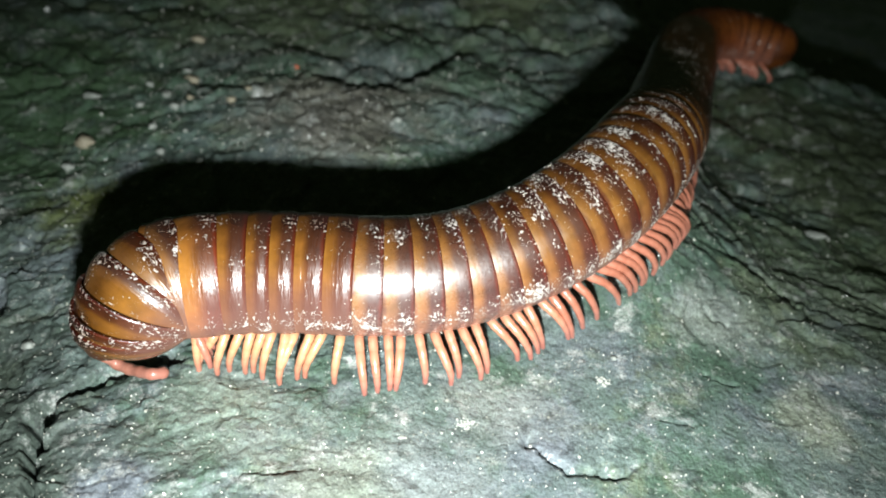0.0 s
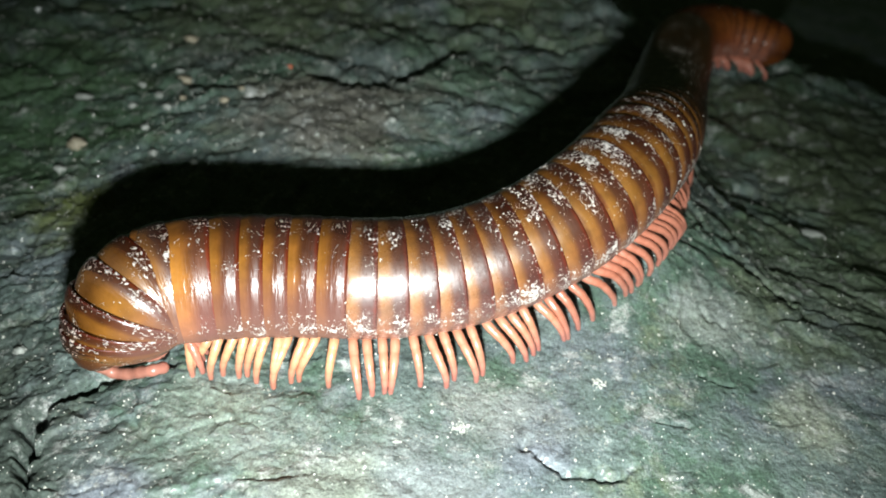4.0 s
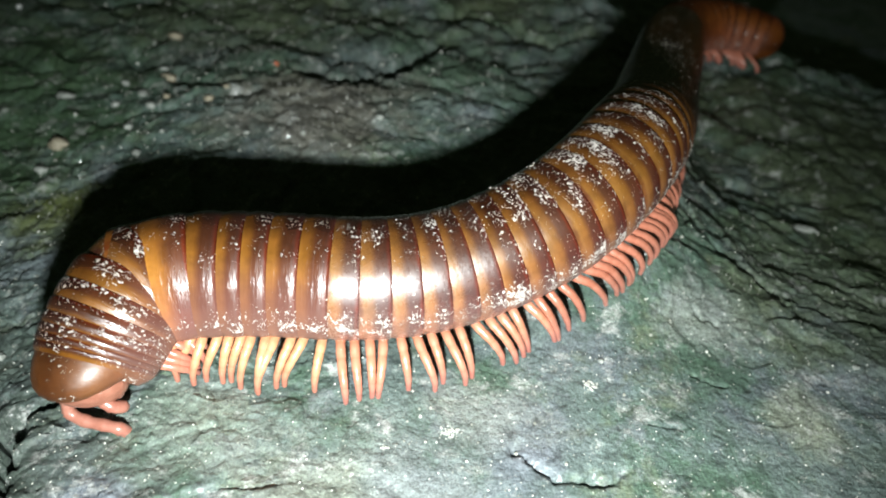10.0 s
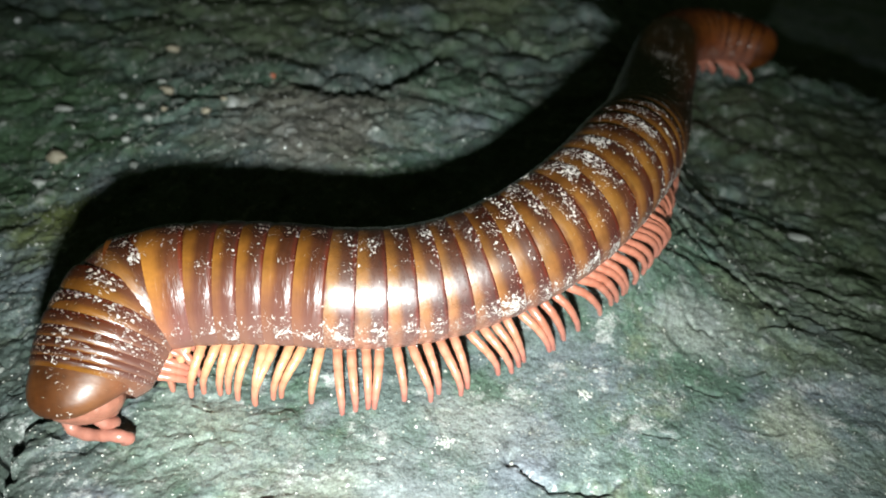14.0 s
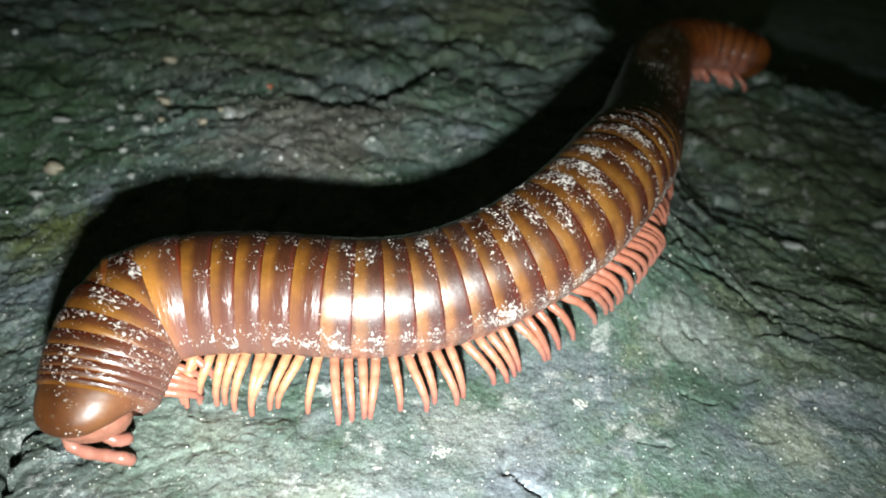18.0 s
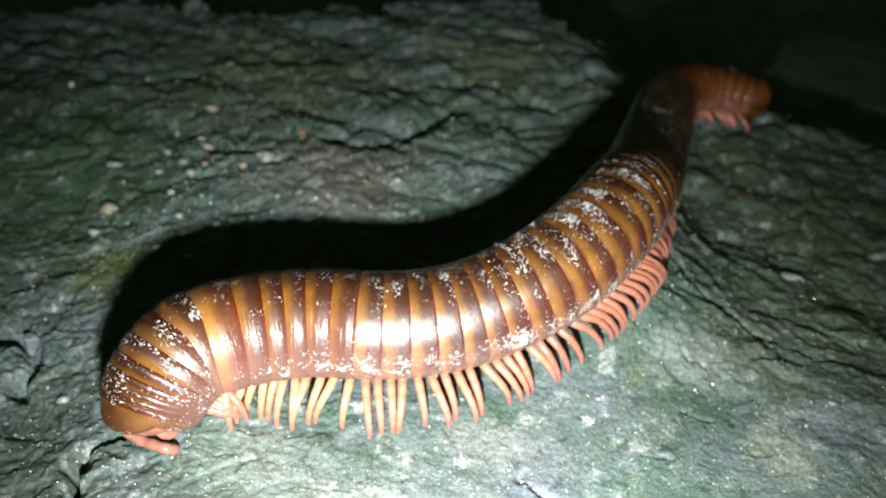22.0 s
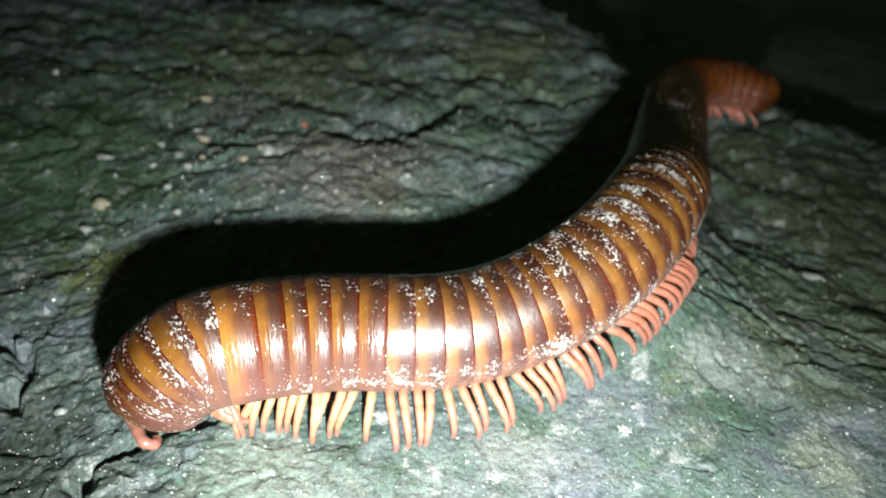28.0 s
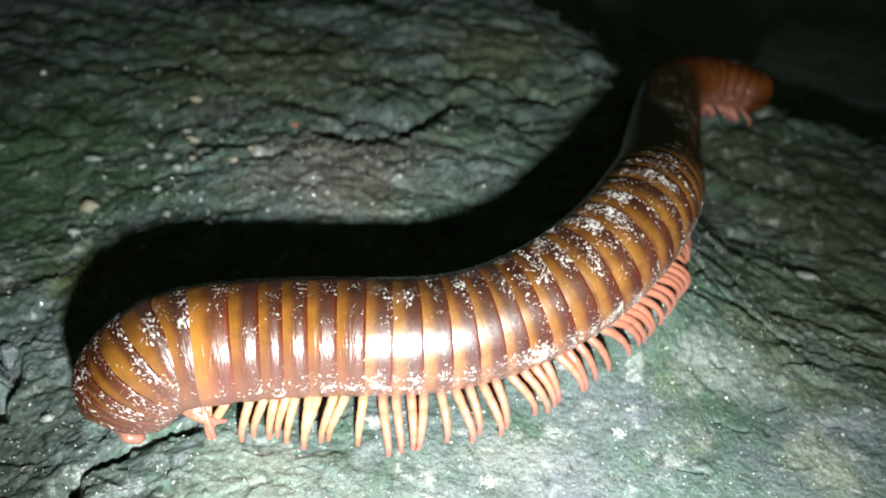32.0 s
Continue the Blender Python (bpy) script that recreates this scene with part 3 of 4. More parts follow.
def rock_height(x, y):
    """Height of the rock in mm at x, y in mm."""
    z = 5.0 * hill(x, y, 22, 90, 10, 11) + 6.0 * hill(x, y, 27, 100, 10, 11) + 3.0 * hill(x, y, 34, 124, 9, 14)
    z = z - 6.0 * hill(x, y, -80, 114, 20, 24) + 3.0 * hill(x, y, -22, 126, 36, 20)
    # the right side falls away from the crest on which the body bends
    down = np.clip((x - 51) * 0.55 + (y - 89) * 0.83 + 4, 0, 400)
    side = np.clip((x - 34) / 22, 0, 1)
    z = z - side * side * (3 - 2 * side) * (0.22 * np.minimum(down, 40) + 0.30 * np.clip(down - 108, 0, 120)) + 1.2 * hill(x, y, 70, 184, 16, 9)
    calm = np.clip(1.3 * hill(x, y, 29, 61, 34, 19), 0, 1)
    rough = 1 - 0.87 * calm
    wx, wy = x + 2.5 * layers(x / 14, y / 14, 71, 3), y + 2.0 * layers(x / 14, y / 14, 83, 3)
    z = z + 0.7 * layers(x / 30, y / 22, 5, 3)
    z = z + rough * (0.38 * chips(wx / 8.0, wy / 7.0, 11) + 0.16 * chips(wx / 2.7, wy / 2.4, 23) + 0.45 * nodules(wx / 4.2, wy / 3.8, 29) + 0.30 * layers(wx / 6, wy / 5, 31, 3, 0.45))
    far = np.clip((y - 105) / 50, 0, 1)
    z = z + (0.10 + 0.90 * rough) * (1 - 0.45 * far) * (0.24 * nodules(x / 1.7, y / 1.6, 37) + 0.12 * nodules(x / 0.85, y / 0.8, 41) + 0.13 * chips(wx / 1.3, wy / 1.25, 43) + 0.10 * layers(x / 1.1, y / 1.0, 47, 3))
    z = z + far * (0.7 * chips(wx / 17, wy / 13, 53) + 1.8 * nodules(wx / 8.0, wy / 6.5, 57) + 1.0 * nodules(wx / 4.2, wy / 3.8, 59) + 1.1 * layers(wx / 20, wy / 16, 61, 3))
    # slanting ledges of split stone on the falling side, and a sunken corner beyond the long crack
    slant = (0.42 * x + 0.91 * y) / 9.5 + 1.3 * layers(x / 19, y / 19, 73, 3)
    part_way = slant - np.floor(slant)
    broken = np.clip(0.5 + 1.6 * layers(x / 12, y / 9, 79, 3), 0, 1)
    z = z + 0.9 * hill(x, y, 60, 98, 24, 20) * broken * np.where(part_way < 0.85, part_way / 0.85, (1 - part_way) / 0.15)
    z = z - 4.0 * hill(x, y, -63, 56, 11, 24)
    # the block ends in a broken edge, and the rock behind lies lower
    edge = np.interp(x, (-130, -86, -57, -45, -20, 20, 36, 48, 62, 140), (218, 226, 229, 241, 252, 254, 228, 240, 330, 420))
    over = np.clip((y - edge - 5 * layers(x / 11, y / 11, 67, 3)) / 7, 0, 1)
    z = z - 36 * over * over * (3 - 2 * over)
    for line, half, depth in CRACKS + FINE_CRACKS:
        d = near_line(x + 0.8 * layers(x / 4, y / 4, 91, 4, 0.6), y + 0.8 * layers(x / 4, y / 4, 97, 4, 0.6), line)
        wide = half * (1 + 0.55 * layers(x / 3, y / 3, 101, 3))
        z = z - depth * np.clip(1 + 0.4 * layers(x / 5, y / 5, 103, 2), 0.3, 1.3) * np.exp(-(d / np.maximum(wide, 0.15)) ** 2 / 1.2)
    away = np.maximum(0, np.hypot(x, y - 110) - 170)
    return z - 0.02 * np.minimum(away, 400)


def stretch(low, high, step, reach):
    """Even steps from low to high, then ever longer ones out to reach."""
    inner = np.arange(low, high + step / 2, step)
    out, d = [], step
    while sum(out) < reach:
        d *= 1.45
        out.append(d)
    far = np.cumsum(out)
    return np.concatenate([low - far[::-1], inner, high + far])


def build_rock():
    xs = stretch(-125, 130, 0.32, 4.0e4)
    ys = stretch(22, 108, 0.25, 4.0e4)
    ys = np.concatenate([ys[ys <= 108], np.arange(108.4, 145, 0.4), np.arange(145.8, 290, 0.8), stretch(290, 291, 1.0, 4.0e4)[-27:]])
    x, y = np.meshgrid(xs, ys)
    z = rock_height(x, y)
    nx, ny = len(xs), len(ys)
    me = bpy.data.meshes.new("rock_ground")
    me.vertices.add(nx * ny)
    me.vertices.foreach_set("co", (np.stack([x, y, z], -1) * MM).astype(np.float32).ravel())
    i = (np.arange(ny - 1)[:, None] * nx + np.arange(nx - 1)[None, :]).ravel()
    quads = np.stack([i, i + 1, i + nx + 1, i + nx], -1).astype(np.int32)
    me.loops.add(quads.size)
    me.loops.foreach_set("vertex_index", quads.ravel())
    me.polygons.add(len(quads))
    me.polygons.foreach_set("loop_start", np.arange(0, quads.size, 4, dtype=np.int32))
    me.update(calc_edges=True)
    me.materials.append(ROCK)
    me.shade_smooth()
    return tagged(new("ground", me), "damp grey-green rock with cracks, chipped ledges and pale lichen", "rock", kind="structure")


build_rock()


def rock_at(x, y):
    return float(rock_height(np.array([x]), np.array([y]))[0])


# ---- loose stones and grit ----
PEBBLE_TAN = plain_material("tan_pebble", (0.21, 0.180, 0.122), (0.37, 0.325, 0.235), 900, 0.6)
PEBBLE_PALE = plain_material("pale_pebble", (0.17, 0.185, 0.165), (0.36, 0.37, 0.33), 900, 0.5)
PEBBLE_RED = plain_material("red_grain", (0.40, 0.10, 0.05), (0.50, 0.16, 0.08), 1500, 0.35)


WET = plain_material("wet_grain", (0.5, 0.52, 0.5), (0.7, 0.7, 0.68), 900, 0.08)


def pebble_mesh(name, size, mat, seed):
    bm = bmesh.new()
    bmesh.ops.create_icosphere(bm, subdivisions=3, radius=1.0)
    for v in bm.verts:
        n = noise.noise(v.co * 1.3 + Vector((seed * 3.7, seed, 0))) * 0.45 + noise.noise(v.co * 2.6 + Vector((0, seed * 1.9, 0))) * 0.26
        v.co = Vector((v.co.x * size[0], v.co.y * size[1], v.co.z * size[2])) * (1 + n) * MM
    me = bpy.data.meshes.new(name)
    bm.to_mesh(me)
    bm.free()
    me.materials.append(mat)
    me.shade_smooth()
    return me


PEBBLES = [
    ("tan pebble lying in a hollow of the rock", PEBBLE_TAN, -68.4, 116.5, 1.5, 1.3, 1.1, 20),
    ("tan pebble lying by a crack in the rock", PEBBLE_TAN, -56.5, 140.4, 1.7, 1.1, 1.0, -15),
    ("pale flat pebble lying on the rock", PEBBLE_PALE, -73.6, 131.6, 1.6, 0.9, 0.7, 5),
    ("pale grey pebble lying beside a crack", PEBBLE_PALE, -11.1, 147.4, 1.5, 1.2, 1.0, 0),
    ("small reddish grain lying in a crack", PEBBLE_RED, -35.4, 144.1, 0.6, 0.5, 0.5, 0),
    ("small pale pebble lying on the rock", PEBBLE_PALE, -54.1, 68.0, 0.75, 0.6, 0.5, 30),
    ("small pale pebble lying on the rock", PEBBLE_PALE, -12.1, 124.3, 0.7, 0.6, 0.5, 0),
    ("pale chip of stone lying on dark rock", PEBBLE_PALE, 66.5, 115.5, 2.2, 0.9, 0.5, -8),
    ("small tan pebble lying on the rock", PEBBLE_TAN, -44.5, 128.4, 0.9, 0.7, 0.6, 10),
    ("tiny pale grain lying on the rock", PEBBLE_PALE, 22.0, 71.7, 0.35, 0.3, 0.3, 0),
    ("tiny pale grain lying on the rock", PEBBLE_PALE, 57.4, 75.9, 0.5, 0.35, 0.3, 20),
    ("small pale pebble lying on far rock", PEBBLE_PALE, -10.9, 225.4, 1.3, 1.1, 1.0, 0),
    ("wet glinting grain lying on far rock", WET, -95.7, 161.0, 0.6, 0.6, 0.6, 0),
    ("small tan pebble lying on far rock", PEBBLE_TAN, -60.0, 156.0, 1.4, 1.0, 0.8, 0),
]
# small ones: place and half length in mm
PALE_GRAINS = [(-59.0, 132.8, 1.0), (-55.4, 127.6, 0.9), (-58.4, 143.2, 0.9), (-64.5, 138.2, 0.9), (-57.1, 120.6, 0.75), (-52.8, 112.8, 0.9), (-68.6, 110.0, 1.1), (-63.2, 129.7, 0.8), (-44.1, 108.6, 0.75), (-53.5, 103.2, 0.7), (-49.7, 117.5, 0.5), (-34.5, 116.8, 0.55), (-30.6, 118.4, 0.5), (-24.7, 117.3, 0.55)]
TAN_GRAINS = [(-53.3, 130.4, 0.8), (-42.0, 131.6, 0.6)]
for grains, label, mat in ((PALE_GRAINS, "small pale pebble lying on the rock", PEBBLE_PALE), (TAN_GRAINS, "small tan pebble lying beside a crack", PEBBLE_TAN)):
    for i, (px, py, a) in enumerate(grains):
        PEBBLES.append((label, mat, px, py, a, 0.75 * a, 0.65 * a, (37 * i) % 90 - 45))
for i, (label, mat, px, py, a, b, c, turn) in enumerate(PEBBLES):
    stone = tagged(new("pebble", pebble_mesh("pebble", (a, b, c), mat, i + 1)), label, "pebble", group="pebbles on the rock")
    stone.matrix_basis = pose(px * MM, py * MM, (rock_at(px, py) + 0.45 * c) * MM, 0, 0, turn)


def crust(name, label, cx, cy, spread, count, mat, seed):
    """A crumbly crust: many low grains grown together on the rock."""
    rng = random.Random(seed)
    verts, faces = [], []
    for _ in range(count):
        x, y = cx + rng.gauss(0, spread), cy + rng.gauss(0, spread * 0.8)
        z, r = rock_at(x, y), 0.06 + 0.16 * rng.random() ** 2
        n = len(verts)
        spin = rng.uniform(0, 6.3)
        for h, q, m in ((-0.3, 1.0, 7), (0.45, 0.75, 7), (0.75, 0.25, 7)):
            for k in range(m):
                a = spin + 2 * math.pi * k / m
                w = r * q * rng.uniform(0.8, 1.2)
                verts.append(((x + w * math.cos(a)) * MM, (y + w * math.sin(a)) * MM, (z + h * r) * MM))
        for row in (0, 7):
            for k in range(7):
                faces.append((n + row + k, n + row + (k + 1) % 7, n + row + 7 + (k + 1) % 7, n + row + 7 + k))
        faces.append(tuple(n + 14 + k for k in range(7)))
    return tagged(new(name, mesh_of(name, verts, faces, mat)), label, name.split("_")[0], kind="stuff")


LICHEN = plain_material("white_lichen", (0.34, 0.35, 0.30), (0.50, 0.50, 0.45), 2500, 0.8)
for i, (cx, cy, spread, count) in enumerate(((3.2, 60.3, 0.5, 90), (20.3, 67.9, 0.45, 70), (-4.3, 57.5, 0.25, 24), (-13.0, 55.5, 0.3, 10))):
    crust("lichen_crust", "crumbly white lichen crust grown on the rock", cx, cy, spread, count, LICHEN, 40 + i)

MOSS = plain_material("yellow_green_moss", (0.050, 0.070, 0.012), (0.130, 0.150, 0.030), 2500, 0.9)
for i, (cx, cy, spread, count) in enumerate(((-58.9, 100.2, 2.2, 200), (-62.9, 102.1, 1.6, 110), (-57.5, 102.5, 1.3, 110))):
    crust("moss_patch", "small tufts of yellow-green moss growing on the rock", cx, cy, spread, count, MOSS, 60 + i)


def grit():
    """Loose bright grains strewn over the rock; their pale colour stands in for its wet glints."""
    rng = random.Random(7)
    verts, faces = [], []
    spots = [(rng.uniform(-75, 75), 45 + 165 * rng.random() ** 1.5) for _ in range(7500)]
    spots += [(rng.gauss(-42, 26), rng.gauss(118, 30)) for _ in range(2600)]
    heights = rock_height(np.array([p[0] for p in spots]), np.array([p[1] for p in spots]))
    for (x, y), z in zip(spots, heights):
        r = rng.uniform(0.03, 0.10) * (1 + y / 200) * (2.0 if rng.random() < 0.06 else 1)
        n, spin = len(verts), rng.uniform(0, 6.3)
        for k in range(5):
            a = spin + 2 * math.pi * k / 5
            verts.append(((x + r * math.cos(a)) * MM, (y + r * math.sin(a)) * MM, (z - 0.2 * r) * MM))
        for k in range(5):
            a = spin + 0.5 + 2 * math.pi * k / 5
            verts.append(((x + 0.6 * r * math.cos(a)) * MM, (y + 0.6 * r * math.sin(a)) * MM, (z + rng.uniform(0.5, 1.0) * r) * MM))
        for k in range(5):
            faces.append((n + k, n + (k + 1) % 5, n + 5 + (k + 1) % 5, n + 5 + k))
        faces.append(tuple(n + 5 + k for k in range(5)))
    m, nodes, links, bsdf = material("pale_glint_grit")
    geo = nodes.new("ShaderNodeNewGeometry")
    tone = ramp(nodes, [(0.0, (0.20, 0.20, 0.17)), (0.6, (0.42, 0.42, 0.36)), (0.9, (0.78, 0.77, 0.70))])
    links.new(geo.outputs["Random Per Island"], tone.inputs["Fac"])
    links.new(tone.outputs["Color"], bsdf.inputs["Base Color"])
    bsdf.inputs["Roughness"].default_value = 0.15
    return tagged(new("grit", mesh_of("grit", verts, faces, m, smooth=False)), "fine pale grit strewn over the rock, standing in for wet glints", "grit", kind="stuff")


grit()


# ---- millipede ----
# axis of the body that lies still, in mm, from the fore part back to the tail's tip
STILL = [(-18.9, 71.8, 11.3), (-10.7, 72.3, 11.3), (-3.1, 73.8, 11.4), (4.2, 76.4, 12.4), (12.6, 80.2, 15.6), (20.0, 86.8, 18.8), (25.5, 96.0, 19.4),
         (29.3, 105.0, 17.2), (34.0, 118.0, 13.2), (38.3, 132.2, 10.0), (42.6, 145.5, 7.7), (47.6, 161.0, 6.3), (52.8, 176.5, 4.6), (60.8, 183.0, 4.2), (68.1, 183.0, 4.2), (74.0, 181.6, 3.7), (79.5, 179.0, 3.2)]
# the fore part: shoulder, neck, nape and the front of the collar, in mm, by time
SHOULDER = [(0, -32.2, 69.0, 11.5), (3, -32.3, 68.6, 11.5), (6, -32.0, 69.6, 11.7), (9, -32.1, 69.9, 11.7), (11, -32.2, 70.1, 11.7), (13, -32.6, 70.5, 11.7), (17, -31.5, 70.5, 11.7), (19, -30.9, 70.2, 11.7), (20, -30.9, 68.1, 11.7), (21, -30.8, 67.7, 11.7), (22, -30.9, 68.0, 11.7), (23, -31.5, 69.7, 11.7), (24, -31.6, 70.4, 11.5), (25, -31.5, 69.3, 11.5), (28, -31.7, 68.1, 11.5), (29, -32.0, 67.9, 11.5), (30, -32.7, 68.3, 11.5), (31, -33.4, 68.0, 11.5), (32, -34.0, 68.7, 11.5)]
NECK = [(0, -35.9, 64.8, 10.6), (3, -36.0, 64.6, 10.6), (6, -35.7, 64.8, 10.4), (9, -35.0, 65.2, 10.4), (11, -35.1, 65.7, 10.4), (13, -35.5, 66.0, 10.4), (17, -34.4, 65.8, 10.4), (19, -34.0, 65.0, 10.4), (20, -34.3, 63.4, 10.4), (21, -34.3, 62.8, 10.4), (22, -34.6, 63.6, 10.4), (23, -35.5, 64.5, 10.4), (24, -35.9, 65.6, 10.2), (25, -36.1, 65.3, 10.2), (28, -36.4, 65.0, 10.2), (29, -36.6, 64.9, 10.2), (30, -37.3, 65.3, 10.2), (31, -37.9, 65.1, 10.2), (32, -38.6, 65.7, 10.2)]
NAPE = [(0, -36.6, 63.9, 7.4), (3, -36.7, 63.7, 7.4), (6, -36.0, 62.0, 7.2), (9, -36.4, 61.3, 7.5), (11, -36.4, 60.5, 7.5), (13, -36.6, 60.6, 7.5), (17, -35.3, 60.6, 7.5), (19, -34.9, 59.6, 7.5), (20, -35.6, 59.3, 7.5), (21, -35.8, 59.5, 7.5), (22, -36.3, 60.4, 7.5), (23, -36.5, 60.1, 7.5), (24, -37.0, 61.9, 7.3), (25, -37.5, 62.3, 7.3), (28, -38.6, 64.0, 6.8), (29, -38.8, 63.9, 6.8), (30, -39.6, 64.4, 6.8), (31, -40.2, 64.2, 6.8), (32, -40.8, 64.7, 6.8)]
COLLUM = [(0, -36.2, 62.7, 5.6), (3, -36.3, 62.5, 5.6), (6, -36.0, 60.7, 5.2), (9, -36.8, 58.0, 5.2), (11, -36.8, 56.5, 5.0), (13, -37.0, 56.4, 5.0), (17, -35.5, 56.1, 5.0), (19, -35.3, 55.2, 5.0), (20, -35.8, 55.2, 5.2), (21, -36.3, 56.4, 5.2), (22, -37.1, 58.3, 5.2), (23, -36.8, 57.9, 5.2), (24, -37.2, 59.2, 5.2), (25, -37.8, 60.2, 5.3), (28, -39.3, 63.3, 5.3), (29, -39.5, 63.5, 5.3), (30, -40.3, 64.0, 5.3), (31, -40.9, 63.8, 5.3), (32, -41.5, 64.3, 5.3)]
SHOULDER_RING = 9
TUCK = (2.8, 2.8, 1.4, 0.3, 0, 0, 0, 0, 0.3, 0.8, 1.8, 1.8, 2.8, 2.8, 2.8, 2.8, 2.8, 2.8, 2.8)      # how far the first ring slides over the collar, in mm
TIMES = [row[0] for row in COLLUM]
# how far the flank of the fore body heaves up, in mm, as the body rises and rolls, at five places along it (x in mm), and how far the whole body slides, by time
HEAVE_AT = (-20, -13, 0, 8, 18)
HEAVE = [(0, 0, 0, 0, 0), (-0.6, -0.1, 0.2, 0.1, 0), (1.8, 1.1, 0.8, 0.4, 0), (1.9, 1.1, 0.8, 0.4, 0), (2.2, 1.6, 1.1, 0.5, 0), (3.0, 2.0, 1.3, 0.6, 0), (3.9, 2.3, 1.1, 0.5, 0),
         (4.2, 2.6, 1.2, 0.6, 0), (3.0, 1.9, 1.0, 0.5, 0), (2.6, 1.7, 1.0, 0.5, 0), (2.6, 1.7, 1.1, 0.5, 0), (3.1, 1.8, 0.9, 0.4, 0), (2.0, 1.2, 0.8, 0.4, 0), (2.5, 1.6, 0.7, 0.4, 0),
         (0.5, 1.0, 0.4, 0.3, 0), (0.1, 0.7, 0.6, 0.3, 0), (0.5, 1.1, 1.0, 0.5, 0), (0.3, 0.8, 0.9, 0.4, 0), (0.5, 0.9, 0.6, 0.2, 0)]
SLIDE = (0, 0, 0.3, 0, -0.2, -0.1, 0.1, 0.15, 0, 0, 0, 0.1, 0.2, 0.35, 0.2, -0.1, -0.5, -1.3, -1.4)
FORE_RINGS = 13       # rings before the first still point, with the collar
BODY_RINGS = 68
PITCH = 3.0


def fore_pitch(k):
    """Length of ring k, counted from the collar."""
    return (5.0, 0.9, 1.0, 1.15, 1.35, 1.65, 2.1, 2.7, 3.5, 4.9, 3.3, 2.7, 2.95)[k]


def back_start(k):
    """Where ring k of the still part begins, from the first still point back."""
    return (0, 3.5, 7.1, 10.2, 13.4, 16.6)[k - FORE_RINGS] if k < FORE_RINGS + 6 else 16.6 + PITCH * (k - FORE_RINGS - 5)


FORE_STARTS = [sum(fore_pitch(j) for j in range(k)) for k in range(FORE_RINGS + 1)]


class Line:
    """A curve that can be asked for a place and a direction by length."""

    def __init__(self, points, rounds=60):
        p = spline(points)
        for _ in range(rounds):
            p = [p[0]] + [0.25 * a + 0.5 * b + 0.25 * c for a, b, c in zip(p, p[1:], p[2:])] + [p[-1]]
        self.p = p
        self.up = None
        self.count()

    def count(self):
        self.s = [0.0]
        for a, b in zip(self.p, self.p[1:]):
            self.s.append(self.s[-1] + (b - a).length)
        self.length = self.s[-1]

    def place(self, s):
        if s <= 0:
            return self.p[0] + (self.p[1] - self.p[0]).normalized() * s
        for i in range(1, len(self.s)):
            if s <= self.s[i]:
                return self.p[i - 1].lerp(self.p[i], (s - self.s[i - 1]) / max(1e-9, self.s[i] - self.s[i - 1]))
        return self.p[-1] + (self.p[-1] - self.p[-2]).normalized() * (s - self.length)

    def carry_up(self, start):
        """From the length start forwards, carries the upward direction along the curve without twisting it."""
        n = len(self.p)
        self.up = [Vector((0, 0, 1))] * n
        first = min(range(n), key=lambda k: abs(self.s[k] - start))
        up, before = Vector((0, 0, 1)), (self.p[first + 1] - self.p[first]).normalized()
        for i in range(first - 1, -1, -1):
            now = (self.p[i + 1] - self.p[i]).normalized()
            up = before.rotation_difference(now) @ up
            self.up[i], before = up, now

    def stand(self, s0, s1):
        """The pose of a ring from s0 to s1: x towards the tail, z up."""
        a, b = self.place(s0), self.place(s1)
        x = (b - a).normalized()
        up = Vector((0, 0, 1))
        if self.up:
            up = self.up[min(range(len(self.s)), key=lambda k: abs(self.s[k] - (s0 + s1) / 2))]
        y = up.cross(x).normalized()
        z = x.cross(y)
        m = Matrix((x, y, z)).transposed().to_4x4()
        m.translation = a * MM
        return m


def axis_points(i):
    """Points of the whole axis at the time of that number."""
    heaved = [Vector(p) + Vector((0, 0.24, 0.16)) * float(np.interp(p[0], HEAVE_AT, HEAVE[i])) for p in STILL]
    return [COLLUM[i][1:], NAPE[i][1:], NECK[i][1:], SHOULDER[i][1:], *heaved]


def length_to(line, point):
    """Length along the curve to the place nearest to the point."""
    i = min(range(len(line.p)), key=lambda k: (line.p[k] - point).length)
    along = (line.p[min(i + 1, len(line.p) - 1)] - line.p[max(i - 1, 0)]).normalized()
    return line.s[i] + (point - line.p[i]).dot(along)


LINES = [Line(axis_points(i), 40) for i in range(len(TIMES))]
BACK = LINES[0]
BACK_ZERO = length_to(BACK, Vector(STILL[0]))
ANCHOR = length_to(BACK, Vector(STILL[9]))           # from here back the body's line stays the same
TO_ANCHOR = [length_to(line, BACK.place(ANCHOR)) for line in LINES]
TO_STILL = [a - (ANCHOR - BACK_ZERO) + slide for a, slide in zip(TO_ANCHOR, SLIDE)]
for line, start in zip(LINES, TO_STILL):
    line.carry_up(start)


def roll_at(x, i):
    """Degrees by which the body is rolled at x mm."""
    return -2.6 * float(np.interp(x, HEAVE_AT, HEAVE[i]))


def back_pose(k, i):
    """The pose of ring k behind the fore part at the time of that number."""
    s = TO_ANCHOR[i] - (ANCHOR - BACK_ZERO) + back_start(k) + SLIDE[i] * max(0, min(1, (64 - k) / 20))
    m = LINES[i].stand(s, s + back_start(k + 1) - back_start(k))
    return m @ pose(0, 0, 0, roll_at(m.translation.x / MM, i))


